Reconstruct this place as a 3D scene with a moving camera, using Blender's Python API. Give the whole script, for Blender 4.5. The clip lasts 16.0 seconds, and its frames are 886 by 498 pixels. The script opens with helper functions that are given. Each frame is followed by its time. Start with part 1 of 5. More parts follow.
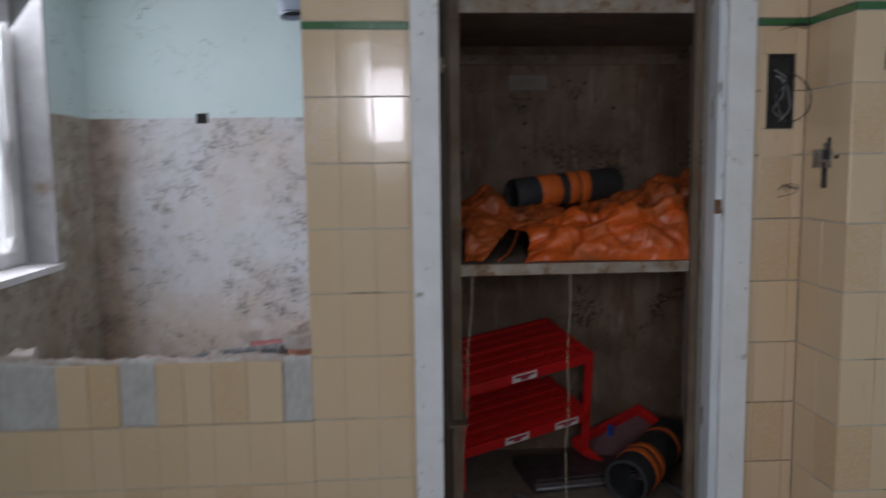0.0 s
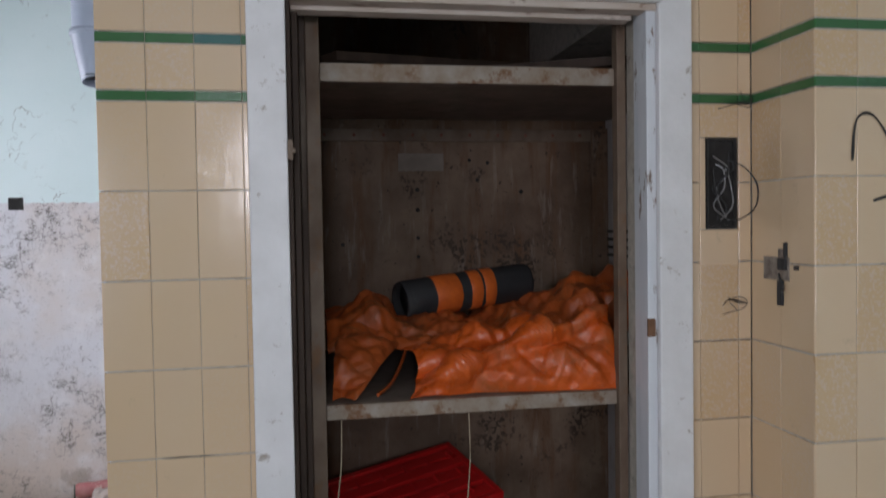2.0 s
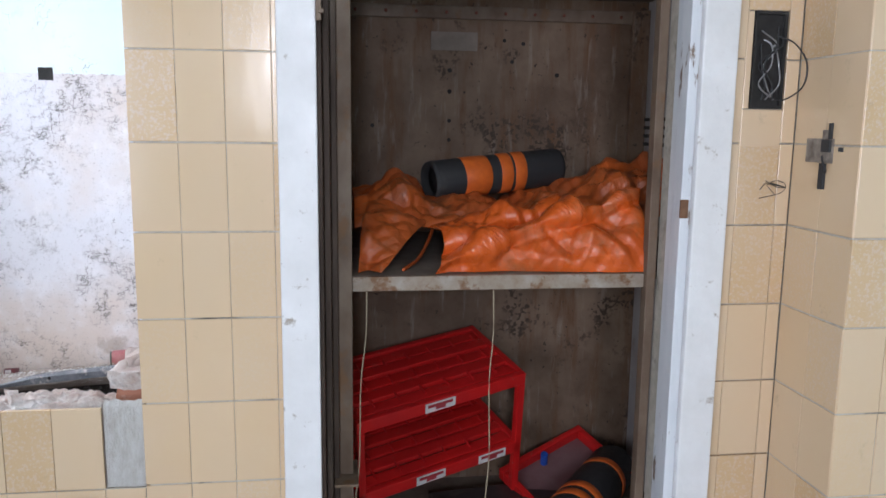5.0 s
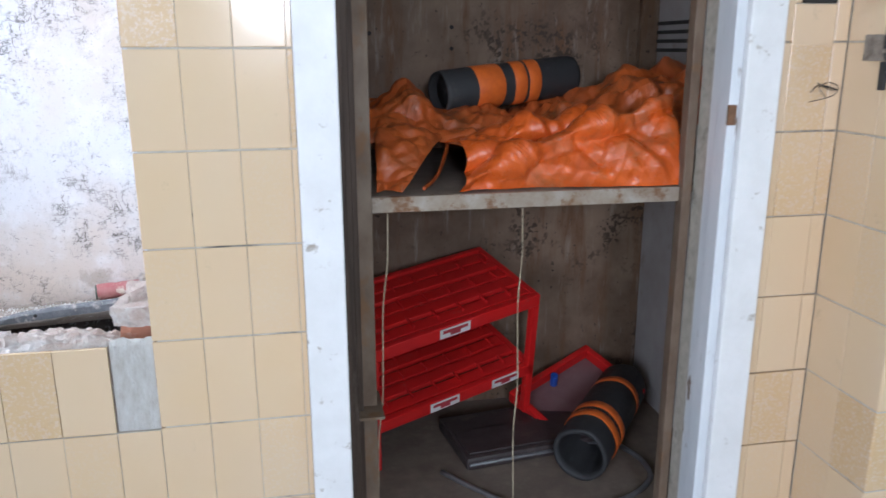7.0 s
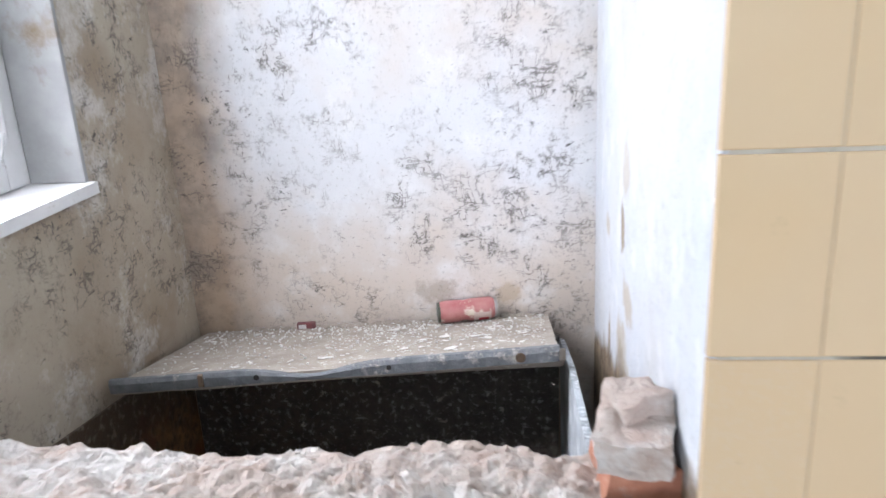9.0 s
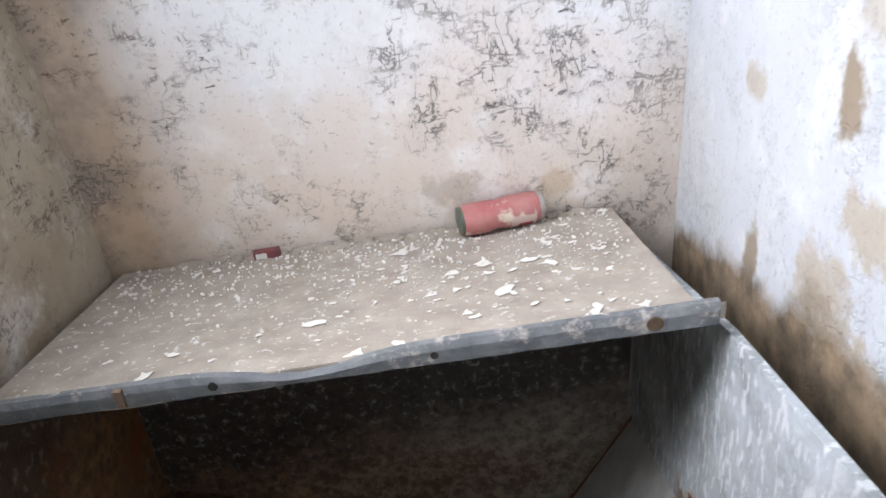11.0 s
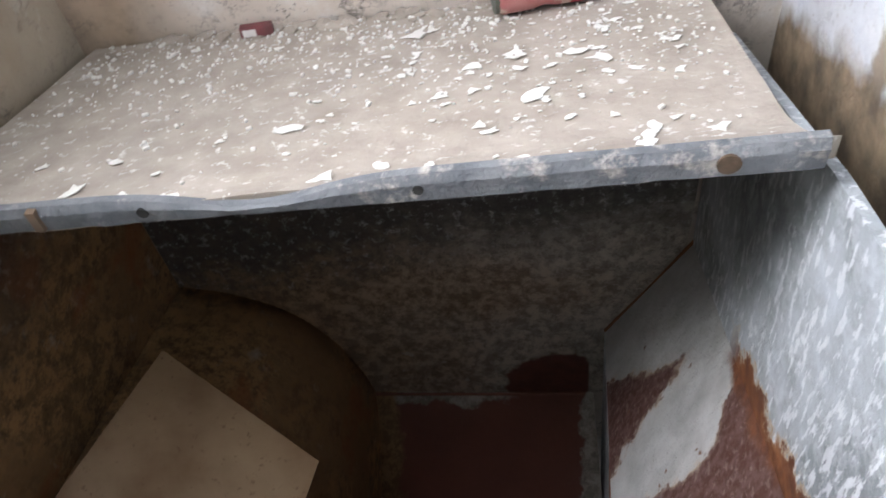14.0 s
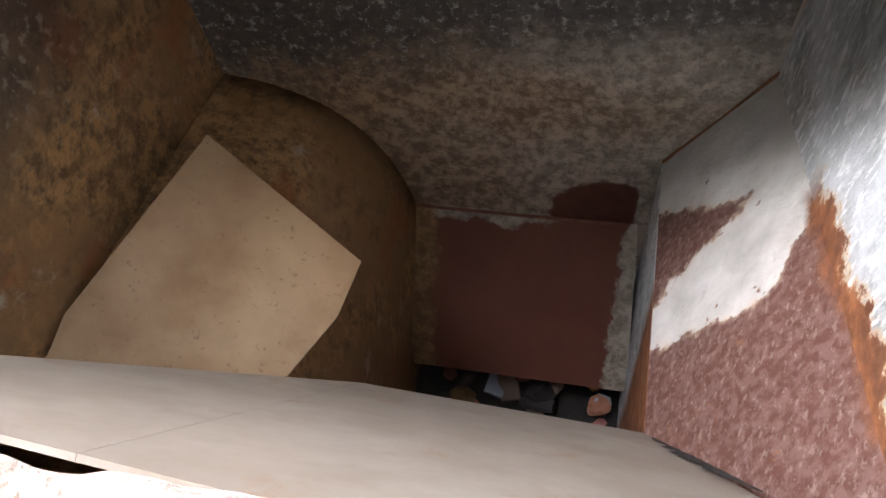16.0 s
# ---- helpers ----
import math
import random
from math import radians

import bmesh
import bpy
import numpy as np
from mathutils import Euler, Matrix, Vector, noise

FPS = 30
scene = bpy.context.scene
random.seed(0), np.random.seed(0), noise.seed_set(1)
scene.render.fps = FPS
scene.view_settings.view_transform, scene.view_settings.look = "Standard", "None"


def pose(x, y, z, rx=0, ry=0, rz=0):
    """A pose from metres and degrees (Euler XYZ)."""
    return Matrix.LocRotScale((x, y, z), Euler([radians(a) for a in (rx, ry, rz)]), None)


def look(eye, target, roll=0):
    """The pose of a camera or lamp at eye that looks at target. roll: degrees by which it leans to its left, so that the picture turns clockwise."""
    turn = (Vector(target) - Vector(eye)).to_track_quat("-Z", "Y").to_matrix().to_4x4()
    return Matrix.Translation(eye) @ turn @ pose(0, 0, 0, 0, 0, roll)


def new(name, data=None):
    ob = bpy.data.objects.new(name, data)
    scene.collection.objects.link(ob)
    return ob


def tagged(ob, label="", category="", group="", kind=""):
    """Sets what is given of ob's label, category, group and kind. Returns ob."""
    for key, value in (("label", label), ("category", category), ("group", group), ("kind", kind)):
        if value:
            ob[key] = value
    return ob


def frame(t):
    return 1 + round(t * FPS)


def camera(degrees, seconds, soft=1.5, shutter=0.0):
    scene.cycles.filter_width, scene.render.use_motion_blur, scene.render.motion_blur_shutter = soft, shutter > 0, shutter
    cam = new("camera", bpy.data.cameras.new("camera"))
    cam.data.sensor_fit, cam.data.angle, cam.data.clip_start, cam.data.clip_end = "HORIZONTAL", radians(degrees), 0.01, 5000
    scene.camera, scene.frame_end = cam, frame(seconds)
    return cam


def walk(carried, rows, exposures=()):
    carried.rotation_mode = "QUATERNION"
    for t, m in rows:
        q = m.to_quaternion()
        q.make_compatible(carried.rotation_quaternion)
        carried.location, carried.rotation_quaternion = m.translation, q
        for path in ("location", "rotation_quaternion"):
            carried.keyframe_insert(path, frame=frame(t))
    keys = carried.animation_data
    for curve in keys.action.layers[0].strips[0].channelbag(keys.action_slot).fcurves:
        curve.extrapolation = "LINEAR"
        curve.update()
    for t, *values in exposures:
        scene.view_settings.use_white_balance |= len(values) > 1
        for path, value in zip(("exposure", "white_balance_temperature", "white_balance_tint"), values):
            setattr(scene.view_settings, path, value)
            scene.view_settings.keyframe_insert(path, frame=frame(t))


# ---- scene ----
cam = camera(60.0, 16.0, shutter=0.5)
PATH = [
    (0, (0.111, 0.007, 1.449), (0.239, 1.991, 1.23), -0.7),
    (0.5, (0.116, 0.228, 1.484), (0.528, 2.177, 1.309), -3.0),
    (1, (0.154, 0.386, 1.494), (0.678, 2.304, 1.28), -2.4),
    (1.5, (0.266, 0.521, 1.534), (0.655, 2.477, 1.388), -1.3),
    (2, (0.3, 0.578, 1.571), (0.642, 2.547, 1.506), -0.9),
    (2.5, (0.309, 0.595, 1.606), (0.63, 2.567, 1.678), -0.7),
    (3, (0.31, 0.595, 1.614), (0.605, 2.571, 1.708), -0.7),
    (3.5, (0.311, 0.603, 1.577), (0.582, 2.584, 1.546), -0.1),
    (4, (0.313, 0.604, 1.531), (0.575, 2.58, 1.359), 0.4),
    (4.5, (0.312, 0.605, 1.507), (0.572, 2.568, 1.228), 0.4),
    (5, (0.31, 0.597, 1.494), (0.569, 2.555, 1.182), 0.7),
    (5.2, (0.313, 0.595, 1.489), (0.567, 2.551, 1.157), 0.8),
    (7.3, (0.095, 0.84, 1.441), (0.453, 2.738, 0.924), -0.2),
    (7.5, (0.024, 0.905, 1.418), (0.290, 2.830, 0.950), -0.5),
    (8, (-0.121, 1.145, 1.405), (-0.205, 3.094, 0.966), -1.2),
    (8.2, (-0.167, 1.261, 1.419), (-0.368, 3.195, 0.951), -2.3),
    (10.3, (-0.457, 2.137, 1.316), (-0.674, 3.92, 0.435), -4.2),
    (10.5, (-0.47, 2.189, 1.306), (-0.655, 3.945, 0.367), -4.6),
    (11, (-0.549, 2.298, 1.29), (-0.604, 4.016, 0.267), -6.1),
    (11.5, (-0.576, 2.353, 1.264), (-0.605, 4.013, 0.149), -6.0),
    (12, (-0.529, 2.414, 1.235), (-0.679, 3.991, 0.015), -6.4),
    (12.5, (-0.485, 2.477, 1.203), (-0.736, 3.952, -0.125), -8.4),
    (13, (-0.472, 2.508, 1.182), (-0.744, 3.906, -0.221), -10.0),
    (13.5, (-0.466, 2.522, 1.174), (-0.732, 3.893, -0.258), -10.7),
    (14, (-0.477, 2.53, 1.172), (-0.765, 3.866, -0.288), -10.3),
    (14.5, (-0.503, 2.538, 1.166), (-0.821, 3.775, -0.373), -7.7),
    (15, (-0.524, 2.54, 1.136), (-0.848, 3.612, -0.521), -7.4),
    (15.5, (-0.525, 2.538, 1.119), (-0.866, 3.502, -0.6), -10.1),
    (16, (-0.527, 2.536, 1.116), (-0.865, 3.502, -0.603), -10.4),
]
walk(cam, [(t, look(eye, target, roll)) for t, eye, target, roll in PATH],
     [(0, -0.4, 6000, 14), (1, -0.2, 5950, 15), (2.5, 0.14, 6100, 16), (3.5, 0.37, 6100, 15), (5, 0.95, 5800, 14), (7.5, 1.17, 5600, 12), (8.2, 1.15, 5750, 12), (10.5, 1.1, 6100, 11), (12.5, 1.18, 6100, 11), (14.0, 1.32, 6100, 11), (14.6, 1.65, 6300, 14), (15.3, 2.45, 6500, 15), (16, 2.6, 6500, 15)])

# world, lights, exposure
world = bpy.data.worlds.new("sky")
scene.world = world
world.use_nodes = True
wn = world.node_tree
sky = wn.nodes.new("ShaderNodeTexSky")
sky.sky_type, sky.sun_disc = "NISHITA", False
sky.sun_elevation, sky.sun_rotation = radians(38), radians(250)
bg = wn.nodes["Background"]
bg.inputs[1].default_value = 0.12
wn.links.new(sky.outputs[0], bg.inputs[0])


def sun_lamp():
    data = bpy.data.lights.new("sun", "SUN")
    data.energy, data.angle, data.color = 0.8, radians(20), (1, 0.96, 0.9)
    ob = new("sun", data)
    ob.matrix_world = look((-6, -2, 6), (0, 0, 0))


def window_light(name, m, w, h, power):
    data = bpy.data.lights.new(name, "AREA")
    data.shape, data.size, data.size_y, data.energy = "RECTANGLE", w, h, power
    data.color = (1.0, 0.98, 1.0)
    ob = new(name, data)
    ob.matrix_world = m


NICHE_WATTS, BACK_WATTS, SIDE_WATTS = 15.0, 30.0, 29.0
sun_lamp()
window_light("window_daylight", look((-1.52, 2.82, 1.72), (0, 3.0, 0.55)), 0.62, 1.2, NICHE_WATTS)
window_light("back_window_daylight", look((0.05, -2.25, 2.0), (0.05, 2, 1.4)), 0.38, 0.66, BACK_WATTS)
window_light("side_window_daylight", look((-1.5, -0.4, 1.45), (1.2, 1.4, 0.9)), 1.5, 1.2, SIDE_WATTS)


# ---------- materials ----------
def node(nt, kind, inputs=(), **props):
    n = nt.nodes.new(kind)
    for k, v in props.items():
        setattr(n, k, v)
    for k, v in dict(inputs).items():
        if isinstance(v, bpy.types.NodeSocket):
            nt.links.new(v, n.inputs[k])
        else:
            n.inputs[k].default_value = v
    return n


def start(name):
    m = bpy.data.materials.new(name)
    m.use_nodes = True
    nt = m.node_tree
    return m, nt, nt.nodes["Principled BSDF"]


def coords(nt, scale=(1, 1, 1)):
    g = node(nt, "ShaderNodeNewGeometry")
    return node(nt, "ShaderNodeMapping", {0: g.outputs["Position"], 3: scale}).outputs[0]


def fac(nt, co, scale, lo, hi, detail=6, rough=0.6, kind="noise", dist=0.0):
    """A mask from 0 to 1: noise over co, cut between lo and hi."""
    if kind == "noise":
        t = node(nt, "ShaderNodeTexNoise", {"Vector": co, "Scale": scale, "Detail": detail, "Roughness": rough, "Distortion": dist}).outputs["Fac"]
    else:
        t = node(nt, "ShaderNodeTexVoronoi", {"Vector": co, "Scale": scale}, feature=kind).outputs["Distance"]
    return node(nt, "ShaderNodeMapRange", {0: t, 1: lo, 2: hi}).outputs[0]


def mix(nt, f, a, b):
    n = node(nt, "ShaderNodeMix", data_type="RGBA")
    for key, v in ((0, f), (6, a), (7, b)):
        if isinstance(v, bpy.types.NodeSocket):
            nt.links.new(v, n.inputs[key])
        else:
            n.inputs[key].default_value = (*v, 1) if isinstance(v, tuple) else v
    return n.outputs[2]


def maths(nt, op, a, b=0.0):
    return node(nt, "ShaderNodeMath", {0: a, 1: b}, operation=op).outputs[0]


def finish(nt, p, colour, rough, height=None, strength=0.3, dist=0.004, metal=0.0, coat=0.0):
    for key, v in (("Base Color", colour), ("Roughness", rough), ("Metallic", metal), ("Coat Weight", coat)):
        if isinstance(v, bpy.types.NodeSocket):
            nt.links.new(v, p.inputs[key])
        else:
            p.inputs[key].default_value = (*v, 1) if isinstance(v, tuple) else v
    if height is not None:
        b = node(nt, "ShaderNodeBump", {"Strength": strength, "Distance": dist, "Height": height})
        nt.links.new(b.outputs[0], p.inputs["Normal"])


def simple(name, a, b, scale, rough=0.6, bump=0.3, dist=0.002, metal=0.0, stretch=(1, 1, 1), dirt=None, dirt_cut=(0.55, 0.7), dirt_scale=6.0):
    """Two tones over a noise, and a third for dirt or wear."""
    m, nt, p = start(name)
    co = coords(nt, stretch)
    f = fac(nt, co, scale, 0.3, 0.7)
    col = mix(nt, f, a, b)
    if dirt:
        col = mix(nt, fac(nt, co, dirt_scale, *dirt_cut, 8, 0.7), col, dirt)
    r = node(nt, "ShaderNodeMapRange", {0: f, 3: max(rough - 0.1, 0.03), 4: min(rough + 0.12, 1)}).outputs[0]
    finish(nt, p, col, r, fac(nt, co, scale * 4, 0.2, 0.8), bump, dist, metal)
    return m


def ramp(nt, v, a, b, lo=0.0, hi=1.0):
    return node(nt, "ShaderNodeMapRange", {0: v, 1: a, 2: b, 3: lo, 4: hi}).outputs[0]


def tile_material(name, a, b, speck, rough=0.16):
    """Glazed tile: each its own tone, some of them crackled and speckled."""
    m, nt, p = start(name)
    rnd = node(nt, "ShaderNodeObjectInfo").outputs["Random"]
    co = coords(nt)
    base = mix(nt, maths(nt, "ADD", maths(nt, "MULTIPLY", rnd, 0.25), ramp(nt, rnd, 0.80, 0.88, 0.0, 0.5)), a, b)
    base = mix(nt, maths(nt, "MULTIPLY", fac(nt, co, 4, 0.35, 0.75), 0.35), base, speck)
    worn = node(nt, "ShaderNodeMapRange", {0: rnd, 1: 0.55, 2: 0.85}).outputs[0]
    grain = fac(nt, co, 150, 0.5, 0.62, 3)
    base = mix(nt, maths(nt, "MULTIPLY", maths(nt, "MULTIPLY", worn, grain), 0.55), base, speck)
    base = mix(nt, maths(nt, "MULTIPLY", fac(nt, co, 14, 0.62, 0.75, 8, 0.75), 0.3), base, (0.24, 0.19, 0.13))
    wave = node(nt, "ShaderNodeTexNoise", {"Vector": co, "Scale": 9.0, "Detail": 2}).outputs["Fac"]
    h = maths(nt, "ADD", maths(nt, "MULTIPLY", wave, 1.0), maths(nt, "MULTIPLY", maths(nt, "MULTIPLY", worn, grain), 0.12))
    finish(nt, p, base, rough, h, 0.16, 0.008, coat=0.25)
    return m


def stain(nt, co, centre, radii, soft=0.35, ragged=0.5, scale=16):
    """A mask of one ragged stain: an ellipsoid at a place, its edge frayed by noise."""
    d = node(nt, "ShaderNodeVectorMath", {0: co, 1: centre}, operation="SUBTRACT").outputs[0]
    d = node(nt, "ShaderNodeVectorMath", {0: d, 1: radii}, operation="DIVIDE").outputs[0]
    d = node(nt, "ShaderNodeVectorMath", {0: d}, operation="LENGTH").outputs["Value"]
    n = node(nt, "ShaderNodeTexNoise", {"Vector": co, "Scale": scale, "Detail": 7, "Roughness": 0.65}).outputs["Fac"]
    d = maths(nt, "ADD", d, maths(nt, "MULTIPLY", maths(nt, "SUBTRACT", n, 0.5), 2 * ragged))
    return ramp(nt, d, 1.0 + soft / 2, 1.0 - soft / 2)


def hairs(nt, co, scale, width, detail=4, dist=0.35):
    """Thin wandering lines: where a noise crosses its middle."""
    n = node(nt, "ShaderNodeTexNoise", {"Vector": co, "Scale": scale, "Detail": detail, "Roughness": 0.6, "Distortion": dist}).outputs["Fac"]
    return ramp(nt, maths(nt, "ABSOLUTE", maths(nt, "SUBTRACT", n, 0.5)), 0.0, width, 1.0, 0.0)


def mouldy_plaster(name, paint_from=None, base=(0.62, 0.62, 0.635), warm=(0.59, 0.505, 0.43), mould=0.9, brown_edge=None, damp=None, blots=(), foot=False):
    """Damp plaster with black mould and fine cracks; pale green paint above a height."""
    m, nt, p = start(name)
    co = coords(nt)
    axes = node(nt, "ShaderNodeSeparateXYZ", {0: co}).outputs
    wall = mix(nt, fac(nt, co, 1.7, 0.45, 0.70, 5), base, warm)
    if damp:
        low = ramp(nt, maths(nt, "ADD", axes[2], maths(nt, "MULTIPLY", fac(nt, co, 3.5, 0.2, 0.8, 6), 0.5)), damp + 0.25, damp - 0.05)
        wall = mix(nt, maths(nt, "MULTIPLY", low, 0.85), wall, warm)
    wall = mix(nt, fac(nt, co, 7, 0.52, 0.80, 8, 0.7), wall, (0.74, 0.73, 0.72))
    for centre, radii, colour, strength in blots:
        wall = mix(nt, maths(nt, "MULTIPLY", stain(nt, co, centre, radii, 0.5, 1.3, 30), strength), wall, colour)
    if foot:
        s = maths(nt, "ADD", axes[2], maths(nt, "MULTIPLY", axes[1], 0.30))
        s = maths(nt, "ADD", s, maths(nt, "MULTIPLY", fac(nt, co, 10, 0.3, 0.7, 7, 0.65), 0.05))
        wall = mix(nt, ramp(nt, s, 1.660, 1.620), wall, mix(nt, fac(nt, co, 22, 0.35, 0.65, 7), (0.30, 0.22, 0.14), (0.12, 0.09, 0.06)))
    if brown_edge:
        axis, a, b = brown_edge
        wob = maths(nt, "ADD", axes[axis], maths(nt, "MULTIPLY", fac(nt, co, 5, 0.2, 0.8), 0.09))
        wall = mix(nt, maths(nt, "MULTIPLY", ramp(nt, wob, a, b), 0.8), wall, mix(nt, fac(nt, co, 13, 0.4, 0.62, 7), (0.36, 0.25, 0.16), (0.17, 0.115, 0.07)))
    zone = fac(nt, co, 5.2, 0.41, 0.55, 6)
    patchy = fac(nt, co, 17, 0.46, 0.58, 5)
    across = hairs(nt, coords(nt, (0.5, 0.5, 1.25)), 24, 0.030)
    down = hairs(nt, coords(nt, (1.2, 1.2, 0.55)), 30, 0.026)
    net = maths(nt, "MULTIPLY", maths(nt, "MAXIMUM", across, down), maths(nt, "MULTIPLY", zone, patchy))
    wall = mix(nt, maths(nt, "MULTIPLY", net, mould), wall, (0.06, 0.05, 0.045))
    specks = maths(nt, "MULTIPLY", fac(nt, coords(nt, (0.8, 0.8, 1.3)), 44, 0.60, 0.64, 8, 0.75, dist=0.5), zone)
    wall = mix(nt, maths(nt, "MULTIPLY", specks, mould), wall, (0.05, 0.045, 0.04))
    haze = maths(nt, "MULTIPLY", maths(nt, "MULTIPLY", zone, patchy), 0.16 * mould)
    wall = mix(nt, haze, wall, (0.30, 0.26, 0.22))
    fine = fac(nt, co, 110, 0.60, 0.68, 4)
    wall = mix(nt, maths(nt, "MULTIPLY", fine, 0.35), wall, (0.22, 0.19, 0.16))
    h = maths(nt, "SUBTRACT", fac(nt, co, 22, 0.3, 0.7, 9), maths(nt, "MULTIPLY", maths(nt, "MAXIMUM", net, specks), 0.9))
    if paint_from is not None:
        z = maths(nt, "ADD", axes[2], maths(nt, "MULTIPLY", fac(nt, co, 30, 0.3, 0.7), 0.008))
        up = ramp(nt, z, paint_from, paint_from + 0.004)
        paint = mix(nt, fac(nt, co, 2.2, 0.3, 0.7), (0.60, 0.72, 0.70), (0.67, 0.77, 0.76))
        paint = mix(nt, maths(nt, "MULTIPLY", fac(nt, co, 9, 0.60, 0.66, 8, 0.7), 0.5), paint, (0.47, 0.52, 0.46))
        paint = mix(nt, maths(nt, "MULTIPLY", hairs(nt, co, 7, 0.006), fac(nt, co, 6, 0.5, 0.6)), paint, (0.16, 0.16, 0.13))
        wall = mix(nt, up, wall, paint)
        h = maths(nt, "ADD", maths(nt, "MULTIPLY", h, maths(nt, "SUBTRACT", 1.0, up)), maths(nt, "MULTIPLY", up, 0.7))
    finish(nt, p, wall, 0.85, h, 0.5, 0.004)
    return m


def spangle(nt, co, dark, light, scale=1.0):
    """Old galvanised zinc: flaked grains at two sizes."""
    big = fac(nt, co, 30 * scale, 0.45, 0.57, 10, 0.8)
    col = mix(nt, big, dark, light)
    cell = node(nt, "ShaderNodeTexVoronoi", {"Vector": node(nt, "ShaderNodeTexNoise", {"Vector": co, "Scale": 9.0, "Detail": 4}).outputs["Color"], "Scale": 14.0 * scale}).outputs["Distance"]
    return mix(nt, maths(nt, "MULTIPLY", ramp(nt, cell, 0.25, 0.6), 0.25), col, light), big


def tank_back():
    """Galvanised back sheet: soot and painted slab shade along the top, brown wash at one end, a rust patch at the
    foot.
    """
    m, nt, p = start("soot_shaded_tank_back")
    co = coords(nt)
    axes = node(nt, "ShaderNodeSeparateXYZ", {0: co}).outputs
    col, big = spangle(nt, co, (0.25, 0.215, 0.18), (0.64, 0.58, 0.51))
    wash = ramp(nt, maths(nt, "ADD", axes[0], maths(nt, "MULTIPLY", fac(nt, co, 5, 0.2, 0.8, 7), 0.35)), -0.25, -0.78)
    col = mix(nt, maths(nt, "MULTIPLY", wash, 0.8), col, mix(nt, big, (0.14, 0.074, 0.028), (0.42, 0.245, 0.10)))
    band = stain(nt, co, (-0.66, 3.46, 0.03), (0.30, 0.3, 0.075), 0.9, 0.7, 9)
    col = mix(nt, maths(nt, "MULTIPLY", band, 0.55), col, mix(nt, big, (0.19, 0.11, 0.055), (0.52, 0.38, 0.25)))
    # top band: soot and the slab's shade painted as one dark layer
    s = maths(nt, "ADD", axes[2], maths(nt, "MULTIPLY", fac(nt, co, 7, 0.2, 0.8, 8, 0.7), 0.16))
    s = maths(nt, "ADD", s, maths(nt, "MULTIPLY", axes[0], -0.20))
    soot_shade = ramp(nt, s, 0.30, 0.44)
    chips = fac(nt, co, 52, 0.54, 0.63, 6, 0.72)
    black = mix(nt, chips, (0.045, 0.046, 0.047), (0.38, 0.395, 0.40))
    col = mix(nt, maths(nt, "MULTIPLY", soot_shade, 0.86), col, black)
    white = fac(nt, co, 26, 0.64, 0.69, 4, 0.6)
    col = mix(nt, maths(nt, "MULTIPLY", white, 0.55), col, (0.60, 0.55, 0.48))
    red = stain(nt, co, (-0.475, 3.46, -0.30), (0.115, 0.3, 0.115), 0.10, 0.30, 14)
    red = maths(nt, "MULTIPLY", red, ramp(nt, axes[0], -0.408, -0.413))
    col = mix(nt, red, col, mix(nt, fac(nt, co, 40, 0.4, 0.6), (0.165, 0.055, 0.034), (0.12, 0.042, 0.028)))
    finish(nt, p, col, 0.7, maths(nt, "ADD", chips, big), 0.6, 0.004)
    return m


def tank_side():
    """Brown and limed sheet, speckled near-black towards the top."""
    m, nt, p = start("brown_tank_side")
    co = coords(nt)
    axes = node(nt, "ShaderNodeSeparateXYZ", {0: co}).outputs
    col, big = spangle(nt, co, (0.095, 0.052, 0.020), (0.38, 0.215, 0.085))
    col = mix(nt, fac(nt, co, 4.0, 0.42, 0.62, 7), col, mix(nt, big, (0.25, 0.138, 0.055), (0.15, 0.078, 0.03)))
    lime = fac(nt, co, 9, 0.60, 0.70, 8, 0.7)
    col = mix(nt, maths(nt, "MULTIPLY", lime, 0.7), col, (0.46, 0.40, 0.33))
    rust = fac(nt, coords(nt, (1, 0.6, 1)), 6.5, 0.56, 0.63, 6, 0.6)
    col = mix(nt, maths(nt, "MULTIPLY", rust, 0.7), col, (0.26, 0.085, 0.022))
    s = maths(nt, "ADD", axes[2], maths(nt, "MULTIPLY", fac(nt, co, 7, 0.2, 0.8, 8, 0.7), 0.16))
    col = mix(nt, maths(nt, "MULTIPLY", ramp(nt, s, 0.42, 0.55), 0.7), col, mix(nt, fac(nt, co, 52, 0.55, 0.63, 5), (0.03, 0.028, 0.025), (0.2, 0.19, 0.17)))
    finish(nt, p, col, 0.65, maths(nt, "ADD", lime, big), 0.5, 0.004)
    return m


